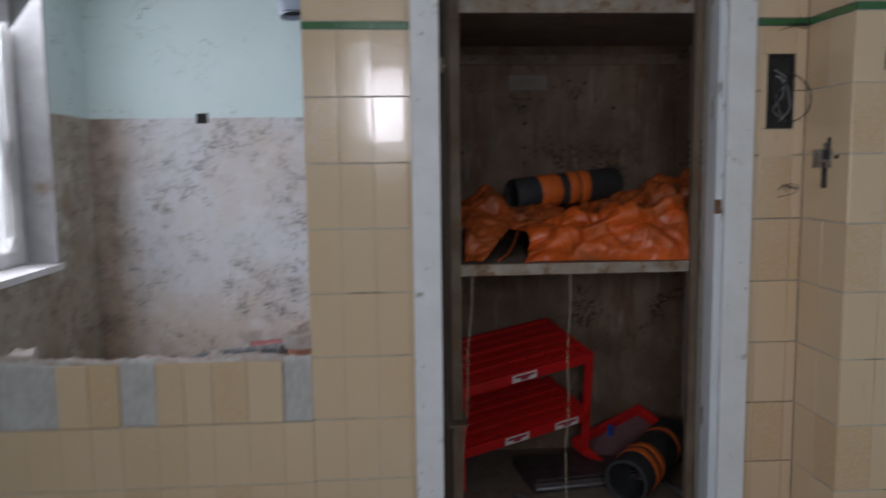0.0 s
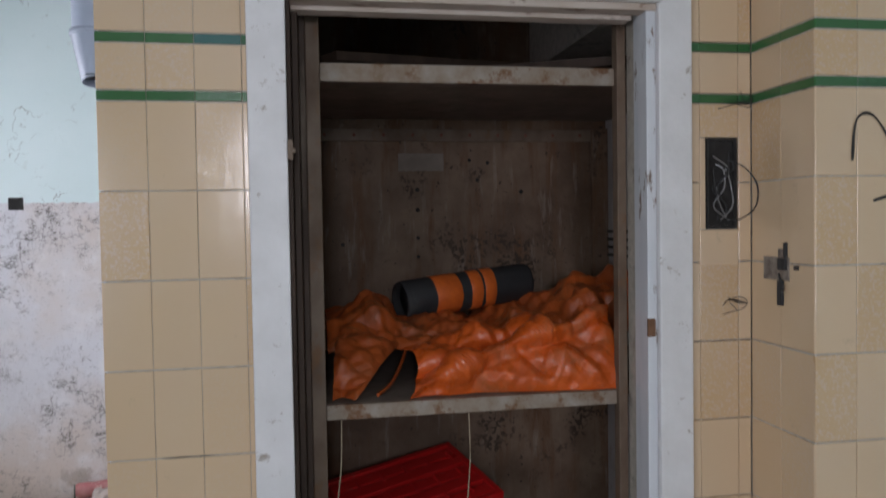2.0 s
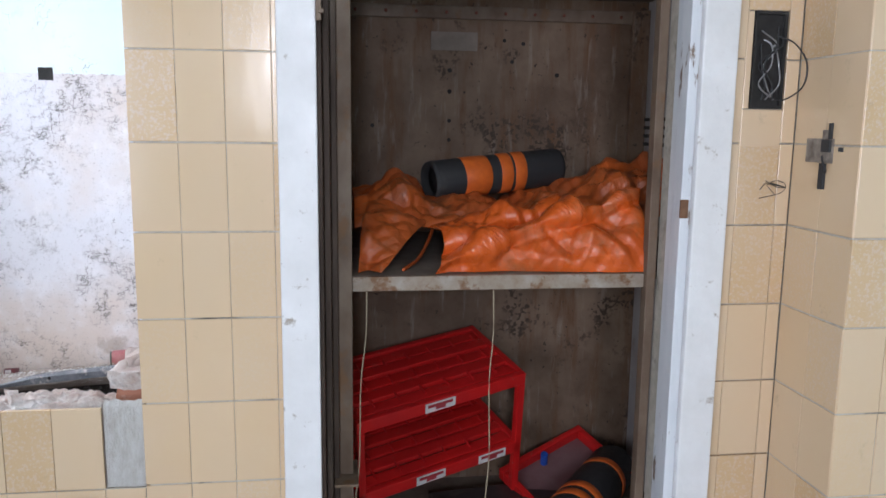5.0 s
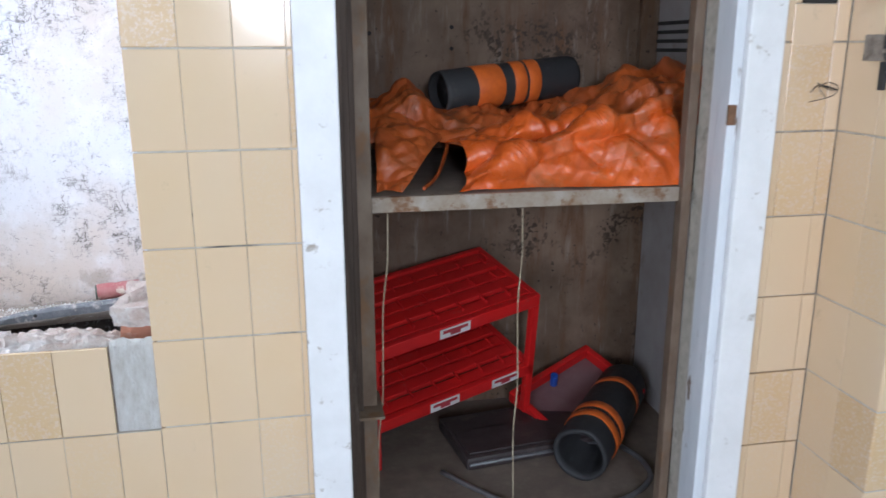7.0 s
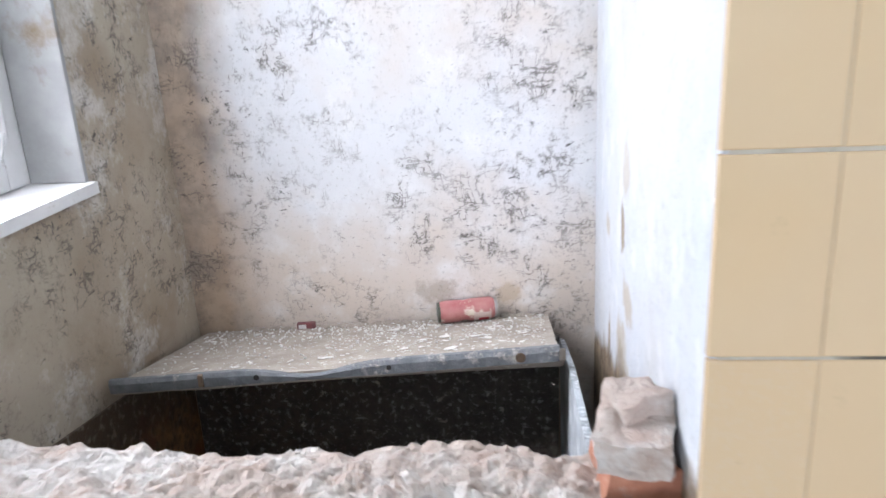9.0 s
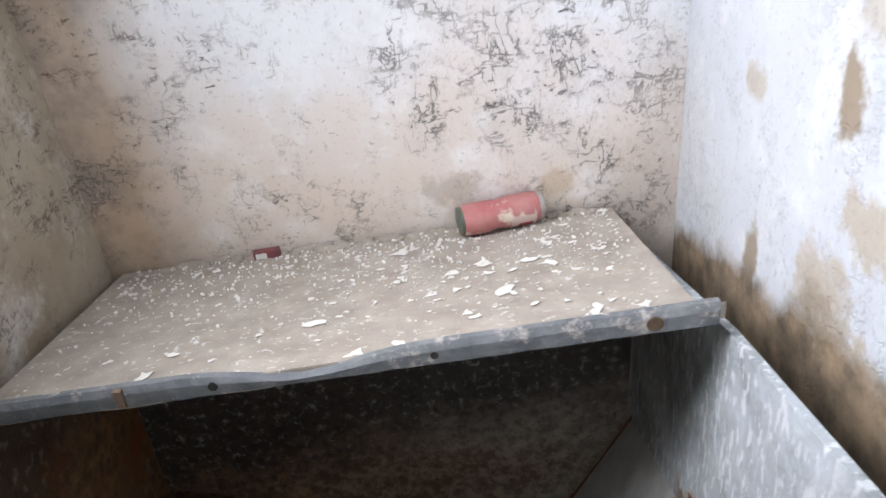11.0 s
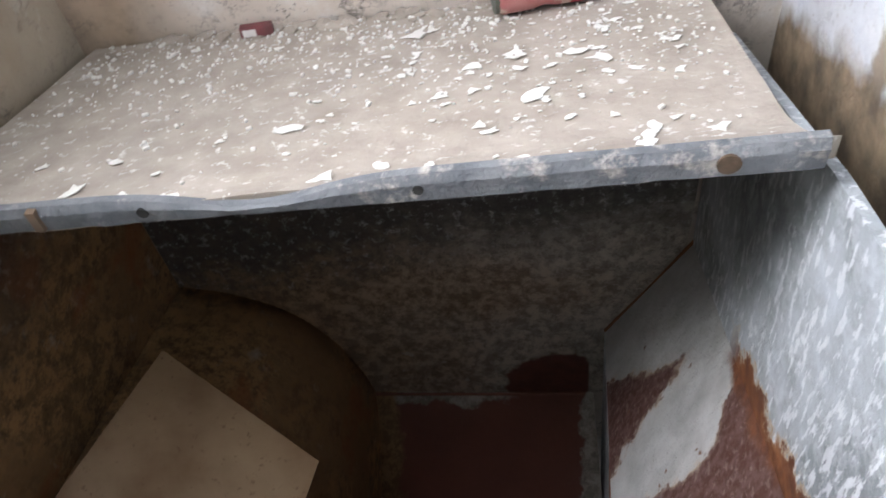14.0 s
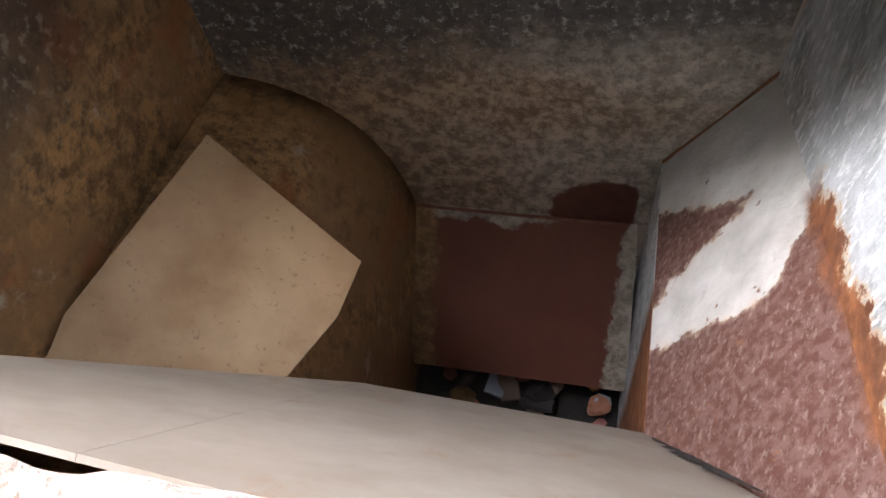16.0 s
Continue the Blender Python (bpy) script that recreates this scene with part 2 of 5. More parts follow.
def tank_pale():
    """Bluish zinc sheet with lime runs, painted shade under the slab and rust climbing from the foot."""
    m, nt, p = start("limed_galvanised_sheet")
    co = coords(nt)
    axes = node(nt, "ShaderNodeSeparateXYZ", {0: co}).outputs
    col, big = spangle(nt, co, (0.24, 0.26, 0.27), (0.44, 0.47, 0.49))
    col = mix(nt, fac(nt, co, 5, 0.45, 0.65, 6), col, (0.56, 0.60, 0.64))
    drip = fac(nt, coords(nt, (1, 1, 0.30)), 92, 0.53, 0.59, 4, 0.6)
    col = mix(nt, maths(nt, "MULTIPLY", drip, 0.75), col, (0.80, 0.82, 0.84))
    # streaky dark patch puts the slab's shade into the sheet's colour
    slab_shade = maths(nt, "MULTIPLY", stain(nt, co, (-0.24, 3.26, 0.52), (0.3, 0.17, 0.15), 0.9, 0.5, 12), fac(nt, coords(nt, (1, 1, 0.4)), 40, 0.30, 0.56, 6))
    col = mix(nt, maths(nt, "MULTIPLY", slab_shade, 0.5), col, (0.055, 0.058, 0.058))
    s = maths(nt, "ADD", axes[2], maths(nt, "MULTIPLY", axes[1], 0.4))
    s = maths(nt, "ADD", s, maths(nt, "MULTIPLY", fac(nt, co, 15, 0.25, 0.75, 8, 0.75), -0.11))
    foot = maths(nt, "MULTIPLY", ramp(nt, s, 1.530, 1.522), ramp(nt, axes[1], 3.17, 3.12))
    col = mix(nt, foot, col, mix(nt, fac(nt, co, 30, 0.4, 0.6), (0.27, 0.10, 0.035), (0.13, 0.045, 0.02)))
    rim = maths(nt, "MULTIPLY", ramp(nt, maths(nt, "ABSOLUTE", maths(nt, "SUBTRACT", s, 1.530)), 0.0, 0.010, 0.8, 0.0), ramp(nt, axes[1], 3.2, 3.12))
    col = mix(nt, rim, col, (0.50, 0.37, 0.22))
    finish(nt, p, col, 0.7, maths(nt, "ADD", drip, big), 0.5, 0.003)
    return m


def liner_material():
    """Dirty grey-brown painted sheet with rust runs, scuffs and pocked spots."""
    m, nt, p = start("grimy_cupboard_lining")
    co = coords(nt)
    streak = coords(nt, (1.5, 1.5, 0.22))
    col = mix(nt, fac(nt, co, 4.5, 0.35, 0.65, 7), (0.21, 0.142, 0.092), (0.105, 0.062, 0.036))
    col = mix(nt, maths(nt, "MULTIPLY", fac(nt, streak, 9, 0.50, 0.66, 7, 0.65), 0.9), col, (0.125, 0.056, 0.02))
    col = mix(nt, maths(nt, "MULTIPLY", fac(nt, streak, 21, 0.58, 0.70, 6), 0.45), col, (0.33, 0.28, 0.23))
    pocks = fac(nt, co, 38, 0.63, 0.67, 5, 0.65)
    col = mix(nt, pocks, col, (0.035, 0.022, 0.014))
    scabs = maths(nt, "MULTIPLY", fac(nt, co, 3.2, 0.56, 0.62), fac(nt, co, 60, 0.50, 0.56, 5))
    col = mix(nt, scabs, col, (0.05, 0.03, 0.018))
    finish(nt, p, col, 0.7, maths(nt, "SUBTRACT", fac(nt, co, 30, 0.3, 0.7), pocks), 0.4, 0.003)
    return m


TILE = tile_material("cream_tile", (0.66, 0.488, 0.31), (0.57, 0.375, 0.185), (0.64, 0.52, 0.40))
GREEN = tile_material("green_tile", (0.035, 0.13, 0.035), (0.03, 0.10, 0.045), (0.05, 0.16, 0.07))
TEAL = tile_material("teal_tile", (0.03, 0.12, 0.11), (0.03, 0.11, 0.10), (0.05, 0.16, 0.14))
GROUT = simple("grout", (0.52, 0.47, 0.40), (0.38, 0.34, 0.28), 40, 0.9, dirt=(0.10, 0.09, 0.075), dirt_cut=(0.56, 0.68))
NICHE = mouldy_plaster("mouldy_plaster", 1.672, brown_edge=(0, -0.97, -1.10), damp=0.95, blots=(
    ((-0.56, 3.562, 0.665), (0.05, 0.1, 0.03), (0.30, 0.24, 0.18), 0.5),
    ((-0.375, 3.562, 0.655), (0.03, 0.1, 0.03), (0.36, 0.26, 0.15), 0.5)))
NICHE_SIDE = mouldy_plaster("mouldy_plaster_brown", 1.672, (0.42, 0.36, 0.28), (0.25, 0.18, 0.115), 0.9)
BROWN_BLOT, GREY_BLOT = (0.27, 0.21, 0.145), (0.42, 0.37, 0.30)
NICHE_WHITE = mouldy_plaster("limewashed_plaster", None, (0.54, 0.565, 0.605), (0.50, 0.485, 0.465), 0.12, foot=True, blots=(
    ((-0.147, 3.015, 0.745), (0.1, 0.075, 0.062), GREY_BLOT, 0.9), ((-0.147, 3.02, 0.735), (0.1, 0.04, 0.03), BROWN_BLOT, 0.6), ((-0.147, 3.03, 0.985), (0.1, 0.024, 0.045), BROWN_BLOT, 0.95),
    ((-0.147, 3.215, 0.685), (0.1, 0.022, 0.05), BROWN_BLOT, 0.9), ((-0.147, 2.95, 0.875), (0.1, 0.06, 0.035), GREY_BLOT, 0.9), ((-0.147, 3.265, 0.925), (0.1, 0.035, 0.025), GREY_BLOT, 0.8),
    ((-0.147, 2.90, 0.70), (0.1, 0.10, 0.05), GREY_BLOT, 0.8), ((-0.147, 3.0, 1.10), (0.1, 0.05, 0.05), GREY_BLOT, 0.7), ((-0.147, 3.0, 1.45), (0.1, 0.15, 0.22), GREY_BLOT, 0.4)))
MINT = mouldy_plaster("mint_paint", -1.0)
WHITE = simple("white_paint", (0.78, 0.77, 0.77), (0.68, 0.67, 0.66), 9, 0.45, 0.3, 0.002, dirt=(0.36, 0.31, 0.26), dirt_cut=(0.62, 0.70), dirt_scale=20)
WORN_WHITE = simple("worn_white_paint", (0.70, 0.71, 0.73), (0.60, 0.62, 0.65), 14, 0.5, 0.35, 0.003, stretch=(1, 1, 0.3), dirt=(0.17, 0.11, 0.07), dirt_cut=(0.585, 0.63), dirt_scale=17)
STAINED = simple("stained_white_paint", (0.62, 0.55, 0.49), (0.46, 0.37, 0.29), 12, 0.6, 0.4, 0.003, stretch=(0.4, 1, 1), dirt=(0.17, 0.09, 0.05), dirt_cut=(0.58, 0.66), dirt_scale=16)
BROWN = simple("dark_brown_wood", (0.07, 0.042, 0.026), (0.035, 0.022, 0.015), 16, 0.7, 0.4, stretch=(1, 1, 0.15), dirt=(0.2, 0.16, 0.12), dirt_cut=(0.6, 0.75))
STEEL = simple("rusty_painted_steel", (0.20, 0.145, 0.10), (0.11, 0.07, 0.045), 10, 0.65, 0.4, stretch=(1, 1, 0.7), dirt=(0.17, 0.09, 0.04), dirt_cut=(0.54, 0.66), dirt_scale=12)
LINER = liner_material()
LINER_SIDE = simple("whitish_cupboard_side", (0.36, 0.34, 0.33), (0.28, 0.25, 0.23), 5, 0.8, 0.3, dirt=(0.2, 0.16, 0.12), dirt_cut=(0.6, 0.75))
SHELF = simple("dusty_shelf_board", (0.22, 0.17, 0.13), (0.14, 0.105, 0.08), 12, 0.9, 0.4, dirt=(0.27, 0.22, 0.17), dirt_cut=(0.55, 0.7))
SHELF_EDGE = simple("chipped_shelf_edge", (0.36, 0.32, 0.27), (0.22, 0.155, 0.10), 16, 0.7, 0.4, dirt=(0.17, 0.085, 0.038), dirt_cut=(0.52, 0.60), dirt_scale=14)
TARP = simple("orange_tarpaulin", (0.50, 0.105, 0.018), (0.34, 0.070, 0.014), 9, 0.40, 0.3, 0.002, dirt=(0.20, 0.065, 0.022), dirt_cut=(0.48, 0.66), dirt_scale=7)
TARP_CLEAN = simple("clean_orange_tarpaulin", (0.66, 0.115, 0.014), (0.50, 0.085, 0.013), 9, 0.27, 0.25, 0.002, dirt=(0.34, 0.11, 0.04), dirt_cut=(0.55, 0.72), dirt_scale=6)
ORANGE = simple("orange_band", (0.75, 0.16, 0.02), (0.62, 0.12, 0.02), 40, 0.45, 0.2, 0.001)
BLACK = simple("black_rubber", (0.022, 0.022, 0.024), (0.035, 0.035, 0.036), 50, 0.65, 0.3, 0.001, dirt=(0.09, 0.085, 0.08), dirt_cut=(0.58, 0.8))
RED = simple("red_plastic", (0.60, 0.014, 0.012), (0.50, 0.011, 0.012), 8, 0.38, 0.15, 0.001, dirt=(0.36, 0.12, 0.10), dirt_cut=(0.62, 0.78), dirt_scale=18)
LABEL = simple("paper_label", (0.72, 0.70, 0.68), (0.6, 0.58, 0.56), 30, 0.6)
INK = simple("label_ink", (0.4, 0.03, 0.04), (0.3, 0.03, 0.04), 30, 0.6)
MARKER = simple("black_marker", (0.02, 0.018, 0.016), (0.04, 0.035, 0.03), 60, 0.5)
STRING = simple("twine", (0.42, 0.35, 0.24), (0.34, 0.27, 0.18), 80, 0.9)
GREY_METAL = simple("grey_steel_wire", (0.34, 0.34, 0.35), (0.25, 0.25, 0.26), 20, 0.4, metal=0.7)
PVC = simple("blue_grey_plastic_pipe", (0.40, 0.45, 0.54), (0.36, 0.41, 0.50), 12, 0.4, 0.1, 0.001, dirt=(0.25, 0.26, 0.3), dirt_cut=(0.62, 0.8))
# near-black: painted shade for holes, slots and gaps; also colours some scraps
DARK = simple("hollow_shade_and_dark_scrap", (0.03, 0.028, 0.026), (0.015, 0.014, 0.013), 20, 0.9)
MASONRY = simple("broken_masonry", (0.58, 0.51, 0.455), (0.47, 0.35, 0.29), 16, 0.95, 1.0, 0.010, dirt=(0.66, 0.62, 0.585), dirt_cut=(0.46, 0.60), dirt_scale=9)
MORTAR = simple("ribbed_mortar", (0.72, 0.70, 0.67), (0.54, 0.50, 0.45), 30, 0.95, 1.0, 0.006, stretch=(2.2, 1, 0.8), dirt=(0.72, 0.70, 0.67), dirt_cut=(0.5, 0.65))
BRICK = simple("red_brick", (0.48, 0.22, 0.14), (0.38, 0.17, 0.11), 20, 0.95, 0.6, dirt=(0.62, 0.56, 0.5), dirt_cut=(0.5, 0.66))
DUST = simple("dusty_slab_top", (0.44, 0.39, 0.335), (0.31, 0.265, 0.22), 17, 0.95, 0.5, 0.003, dirt=(0.62, 0.60, 0.57), dirt_cut=(0.585, 0.63), dirt_scale=70)
LIP = simple("weathered_lead_lip", (0.095, 0.105, 0.12), (0.21, 0.215, 0.225), 26, 0.65, 0.7, 0.004, dirt=(0.46, 0.42, 0.38), dirt_cut=(0.56, 0.66), dirt_scale=24)
FLAKE = simple("paint_flake", (0.80, 0.79, 0.76), (0.70, 0.68, 0.64), 30, 0.8)
TANK_BACK, TANK_SIDE, TANK_PALE = tank_back(), tank_side(), tank_pale()
RUST = simple("red_rust_plate", (0.20, 0.085, 0.055), (0.13, 0.055, 0.04), 40, 0.85, 0.4)
RUST_DARK = simple("dark_red_plate", (0.23, 0.072, 0.043), (0.17, 0.052, 0.033), 9, 0.7, 0.3, dirt=(0.13, 0.08, 0.05), dirt_cut=(0.6, 0.75))


def half_rust():
    """Grey galvanised plate with rust fields and an orange seam."""
    m, nt, p = start("rusting_slope_plate")
    co = coords(nt)
    pale = mix(nt, fac(nt, co, 12, 0.3, 0.7, 7), (0.58, 0.58, 0.57), (0.36, 0.35, 0.335))
    red = mix(nt, fac(nt, co, 70, 0.42, 0.6, 4), (0.09, 0.033, 0.024), (0.145, 0.078, 0.066))
    x, y, z = node(nt, "ShaderNodeSeparateXYZ", {0: co}).outputs
    fray = maths(nt, "MULTIPLY", maths(nt, "SUBTRACT", node(nt, "ShaderNodeTexNoise", {"Vector": co, "Scale": 17.0, "Detail": 9, "Roughness": 0.7}).outputs["Fac"], 0.5), 0.10)
    y = maths(nt, "ADD", y, fray)
    rise = maths(nt, "MULTIPLY", maths(nt, "MAXIMUM", maths(nt, "ADD", x, 0.29), 0.0), 2.3)
    front_edge = maths(nt, "SUBTRACT", y, maths(nt, "ADD", 3.012, rise))
    near = ramp(nt, front_edge, 0.003, -0.003)
    above = maths(nt, "SUBTRACT", y, maths(nt, "ADD", 3.475, maths(nt, "MULTIPLY", x, 0.93)))
    below = maths(nt, "SUBTRACT", maths(nt, "SUBTRACT", 2.957, maths(nt, "MULTIPLY", x, 0.9)), y)
    wedge = maths(nt, "MINIMUM", above, below)
    f = maths(nt, "MAXIMUM", near, ramp(nt, wedge, -0.003, 0.003))
    specks = fac(nt, coords(nt, (1, 0.6, 1)), 130, 0.55, 0.64, 4)
    red = mix(nt, maths(nt, "MULTIPLY", specks, 0.25), red, (0.42, 0.34, 0.29))
    col = mix(nt, f, pale, red)
    for v in (front_edge, wedge):
        edge = ramp(nt, maths(nt, "ABSOLUTE", v), 0.0, 0.012, 0.75, 0.0)
        col = mix(nt, maths(nt, "MULTIPLY", edge, fac(nt, co, 30, 0.4, 0.6)), col, (0.50, 0.40, 0.30))
    dots = fac(nt, co, 18, 0.66, 0.70, 4)
    col = mix(nt, dots, col, (0.17, 0.08, 0.045))
    rim = ramp(nt, maths(nt, "ADD", x, maths(nt, "MULTIPLY", fray, 0.3)), -0.256, -0.249)
    rim = maths(nt, "MULTIPLY", rim, ramp(nt, y, 3.16, 3.12))
    col = mix(nt, rim, col, mix(nt, fac(nt, co, 30, 0.4, 0.6), (0.19, 0.07, 0.028), (0.10, 0.036, 0.02)))
    finish(nt, p, col, 0.8, maths(nt, "ADD", fac(nt, co, 45, 0.3, 0.7), specks), 0.5, 0.003)
    return m


def red_plate():
    """Red-brown painted plate, bare zinc along its edges."""
    m, nt, p = start("dark_red_plate_margined")
    co = coords(nt)
    col = mix(nt, fac(nt, co, 9, 0.3, 0.7, 6), (0.15, 0.050, 0.032), (0.11, 0.037, 0.025))
    bare, big = spangle(nt, co, (0.16, 0.14, 0.115), (0.38, 0.34, 0.29))
    x, y, z = node(nt, "ShaderNodeSeparateXYZ", {0: co}).outputs
    fray = maths(nt, "MULTIPLY", maths(nt, "SUBTRACT", node(nt, "ShaderNodeTexNoise", {"Vector": co, "Scale": 14.0, "Detail": 8, "Roughness": 0.65}).outputs["Fac"], 0.5), 0.09)
    right = ramp(nt, maths(nt, "ADD", x, fray), -0.432, -0.424)
    left = ramp(nt, maths(nt, "ADD", x, fray), -0.835, -0.85)
    top = maths(nt, "MULTIPLY", ramp(nt, maths(nt, "ADD", z, fray), -0.352, -0.344), ramp(nt, x, -0.56, -0.62))
    col = mix(nt, maths(nt, "MAXIMUM", right, top), col, bare)
    col = mix(nt, left, col, mix(nt, big, (0.14, 0.08, 0.035), (0.28, 0.17, 0.08)))
    finish(nt, p, col, 0.7, fac(nt, co, 60, 0.3, 0.7), 0.25, 0.002)
    return m


SLOPE = half_rust()
BOARD = simple("stained_pale_board", (0.28, 0.185, 0.10), (0.17, 0.095, 0.042), 7, 0.6, 0.2, 0.001, dirt=(0.15, 0.08, 0.035), dirt_cut=(0.60, 0.65), dirt_scale=85)
FRONT_PALE = simple("pale_painted_sheet", (0.27, 0.24, 0.21), (0.215, 0.18, 0.15), 6, 0.55, 0.2, dirt=(0.22, 0.13, 0.08), dirt_cut=(0.58, 0.72), dirt_scale=11)
PINK = simple("faded_pink_can", (0.38, 0.10, 0.105), (0.46, 0.22, 0.20), 22, 0.4, 0.2, 0.001, dirt=(0.65, 0.58, 0.48), dirt_cut=(0.55, 0.62), dirt_scale=14)
ALU = simple("dull_aluminium", (0.5, 0.5, 0.48), (0.4, 0.4, 0.38), 30, 0.35, metal=0.8)
FLOOR = simple("dusty_concrete", (0.30, 0.28, 0.25), (0.23, 0.21, 0.19), 5, 0.95, 0.5, dirt=(0.16, 0.14, 0.12), dirt_cut=(0.55, 0.7))
CEIL = simple("ceiling_plaster", (0.68, 0.70, 0.68), (0.60, 0.62, 0.60), 4, 0.9, 0.3, dirt=(0.45, 0.42, 0.36), dirt_cut=(0.6, 0.75))
YELLOW = simple("ochre_scrap", (0.5, 0.27, 0.07), (0.4, 0.2, 0.05), 20, 0.6)


def glass_material():
    m, nt, p = start("window_glass")
    p.inputs["Base Color"].default_value = (0.95, 0.97, 0.97, 1)
    p.inputs["Roughness"].default_value, p.inputs["Transmission Weight"].default_value, p.inputs["IOR"].default_value = 0.02, 1.0, 1.45
    return m


GLASS = glass_material()


# ---------- mesh helpers ----------
def box(bm, x0, x1, y0, y1, z0, z1, bevel=0.0):
    r = bmesh.ops.create_cube(bm, size=1.0, matrix=Matrix.Translation(((x0 + x1) / 2, (y0 + y1) / 2, (z0 + z1) / 2)) @ Matrix.Diagonal((x1 - x0, y1 - y0, z1 - z0, 1)))
    if bevel:
        es = list({e for v in r["verts"] for e in v.link_edges})
        bmesh.ops.bevel(bm, geom=es, offset=bevel, segments=2, profile=0.6, affect="EDGES")
    return bm


def boxes(*bs, bevel=0.0):
    bm = bmesh.new()
    for b in bs:
        box(bm, *b, bevel=bevel)
    return bm


def slab_of(corners, thick, inward=None):
    """A plate with the four given corners (in order) and a thickness along its normal, away from 'inward'."""
    bm = bmesh.new()
    c = [Vector(p) for p in corners]
    n = (c[2] - c[0]).cross(c[3] - c[1]).normalized()
    if inward is not None and n.dot(Vector(inward) - c[0]) > 0:
        n = -n
    a = [bm.verts.new(p) for p in c]
    b = [bm.verts.new(p + n * thick) for p in c]
    bm.faces.new(a)
    bm.faces.new(b[::-1])
    for i in range(len(c)):
        j = (i + 1) % len(c)
        bm.faces.new((a[j], a[i], b[i], b[j]))
    bmesh.ops.recalc_face_normals(bm, faces=bm.faces)
    return bm


def cylinder(bm, a, b, r, seg=24, r2=None, caps=True):
    a, b = Vector(a), Vector(b)
    m = Matrix.Translation((a + b) / 2) @ (b - a).to_track_quat("Z", "Y").to_matrix().to_4x4()
    bmesh.ops.create_cone(bm, cap_ends=caps, segments=seg, radius1=r, radius2=r if r2 is None else r2, depth=(b - a).length, matrix=m)
    return bm


def tube(bm, pts, r, seg=8):
    """A round bar along the points."""
    pts = [Vector(p) for p in pts]
    rings = []
    for i, p in enumerate(pts):
        d = (pts[min(i + 1, len(pts) - 1)] - pts[max(i - 1, 0)]).normalized()
        q = d.to_track_quat("Z", "Y").to_matrix()
        rings.append([bm.verts.new(p + q @ Vector((r * math.cos(t), r * math.sin(t), 0))) for t in (2 * math.pi * k / seg for k in range(seg))])
    for a, b in zip(rings, rings[1:]):
        for k in range(seg):
            bm.faces.new((a[k], a[(k + 1) % seg], b[(k + 1) % seg], b[k]))
    bm.faces.new(rings[0][::-1])
    bm.faces.new(rings[-1])
    return bm


def smooth(points, n=6):
    """Points on a soft curve through the given ones."""
    p = [Vector(q) for q in points]
    p = [2 * p[0] - p[1]] + p + [2 * p[-1] - p[-2]]
    out = []
    for i in range(1, len(p) - 2):
        for k in range(n):
            t = k / n
            out.append(0.5 * (2 * p[i] + (p[i + 1] - p[i - 1]) * t + (2 * p[i - 1] - 5 * p[i] + 4 * p[i + 1] - p[i + 2]) * t * t + (3 * p[i] - p[i - 1] - 3 * p[i + 1] + p[i + 2]) * t ** 3))
    return out + [p[-2]]


def mesh_of(name, bm, material, soft=False):
    me = bpy.data.meshes.new(name)
    bm.to_mesh(me)
    bm.free()
    me.materials.append(material)
    if soft:
        for f in me.polygons:
            f.use_smooth = True
    return me


def part(name, bm, material, parent, label="", soft=False):
    ob = new(name, mesh_of(name, bm, material, soft))
    ob.parent = parent
    if label:
        tagged(ob, label)
    return ob


def thing(name, label, category, at=(0, 0, 0), group="", rz=0):
    ob = new(name)
    ob.empty_display_size = 0.05
    ob.matrix_world = pose(*at, 0, 0, rz)
    return tagged(ob, label, category, group)


def solo(name, bm, material, label, category, group="", soft=False, kind=""):
    return tagged(new(name, mesh_of(name, bm, material, soft)), label, category, group, kind)


def structure(name, bm, material, label, category="wall", soft=False):
    return solo(name, bm, material, label, category, kind="structure", soft=soft)


# ---------- structure ----------
FACE = 2.357      # face of the tiled wall
BED = 2.3592       # its mortar bed
TOP = 2.75        # ceiling
NX0, NX1 = -1.234, -0.147
NBACK = 3.562

structure("floor", boxes((-1.45, 2.5, -2.4, 2.37, -0.1, 0)), FLOOR, "dusty grey concrete floor of the tiled room", "floor")
structure("ceiling", boxes((-1.45, 2.5, -2.4, 3.72, TOP, TOP + 0.1)), CEIL, "stained white plaster ceiling over both spaces", "ceiling")
wall_pier = structure("wall_pier", boxes((-0.141, 0.172, BED, 3.562, 0, TOP), (0.172, 0.262, 2.372, 3.562, 0, TOP)), GROUT, "tiled pier between the niche and the cupboard")
structure("wall_niche_right", boxes((NX1, -0.1412, BED + 0.003, NBACK, -1.0, TOP)), NICHE_WHITE, "whitewashed niche side wall with damp brown stains")
structure("wall_niche_back", boxes((NX0 - 0.2, 0.26, NBACK, NBACK + 0.14, -1.0, TOP)), NICHE, "mouldy plaster back wall with pale green paint above")
WY0, WY1, WZ0, WZ1 = 2.48, 3.165, 1.07, 2.42
structure("wall_niche_left", boxes((NX0 - 0.24, NX0, 2.37, WY0, -1.0, TOP), (NX0 - 0.24, NX0, WY1, NBACK, -1.0, TOP), (NX0 - 0.24, NX0, WY0, WY1, -1.0, WZ0 - 0.002), (NX0 - 0.24, NX0, WY0, WY1, WZ1, TOP)), NICHE_SIDE, "brown mouldy plaster wall with a window opening")
structure("wall_left", boxes((-1.45, NX0, -2.4, -1.2, 0, TOP), (-1.45, NX0, 0.4, 2.37, 0, TOP), (-1.45, NX0, -1.2, 0.4, 0, 0.8), (-1.45, NX0, -1.2, 0.4, 2.1, TOP)), MINT, "pale green plaster wall of the room")
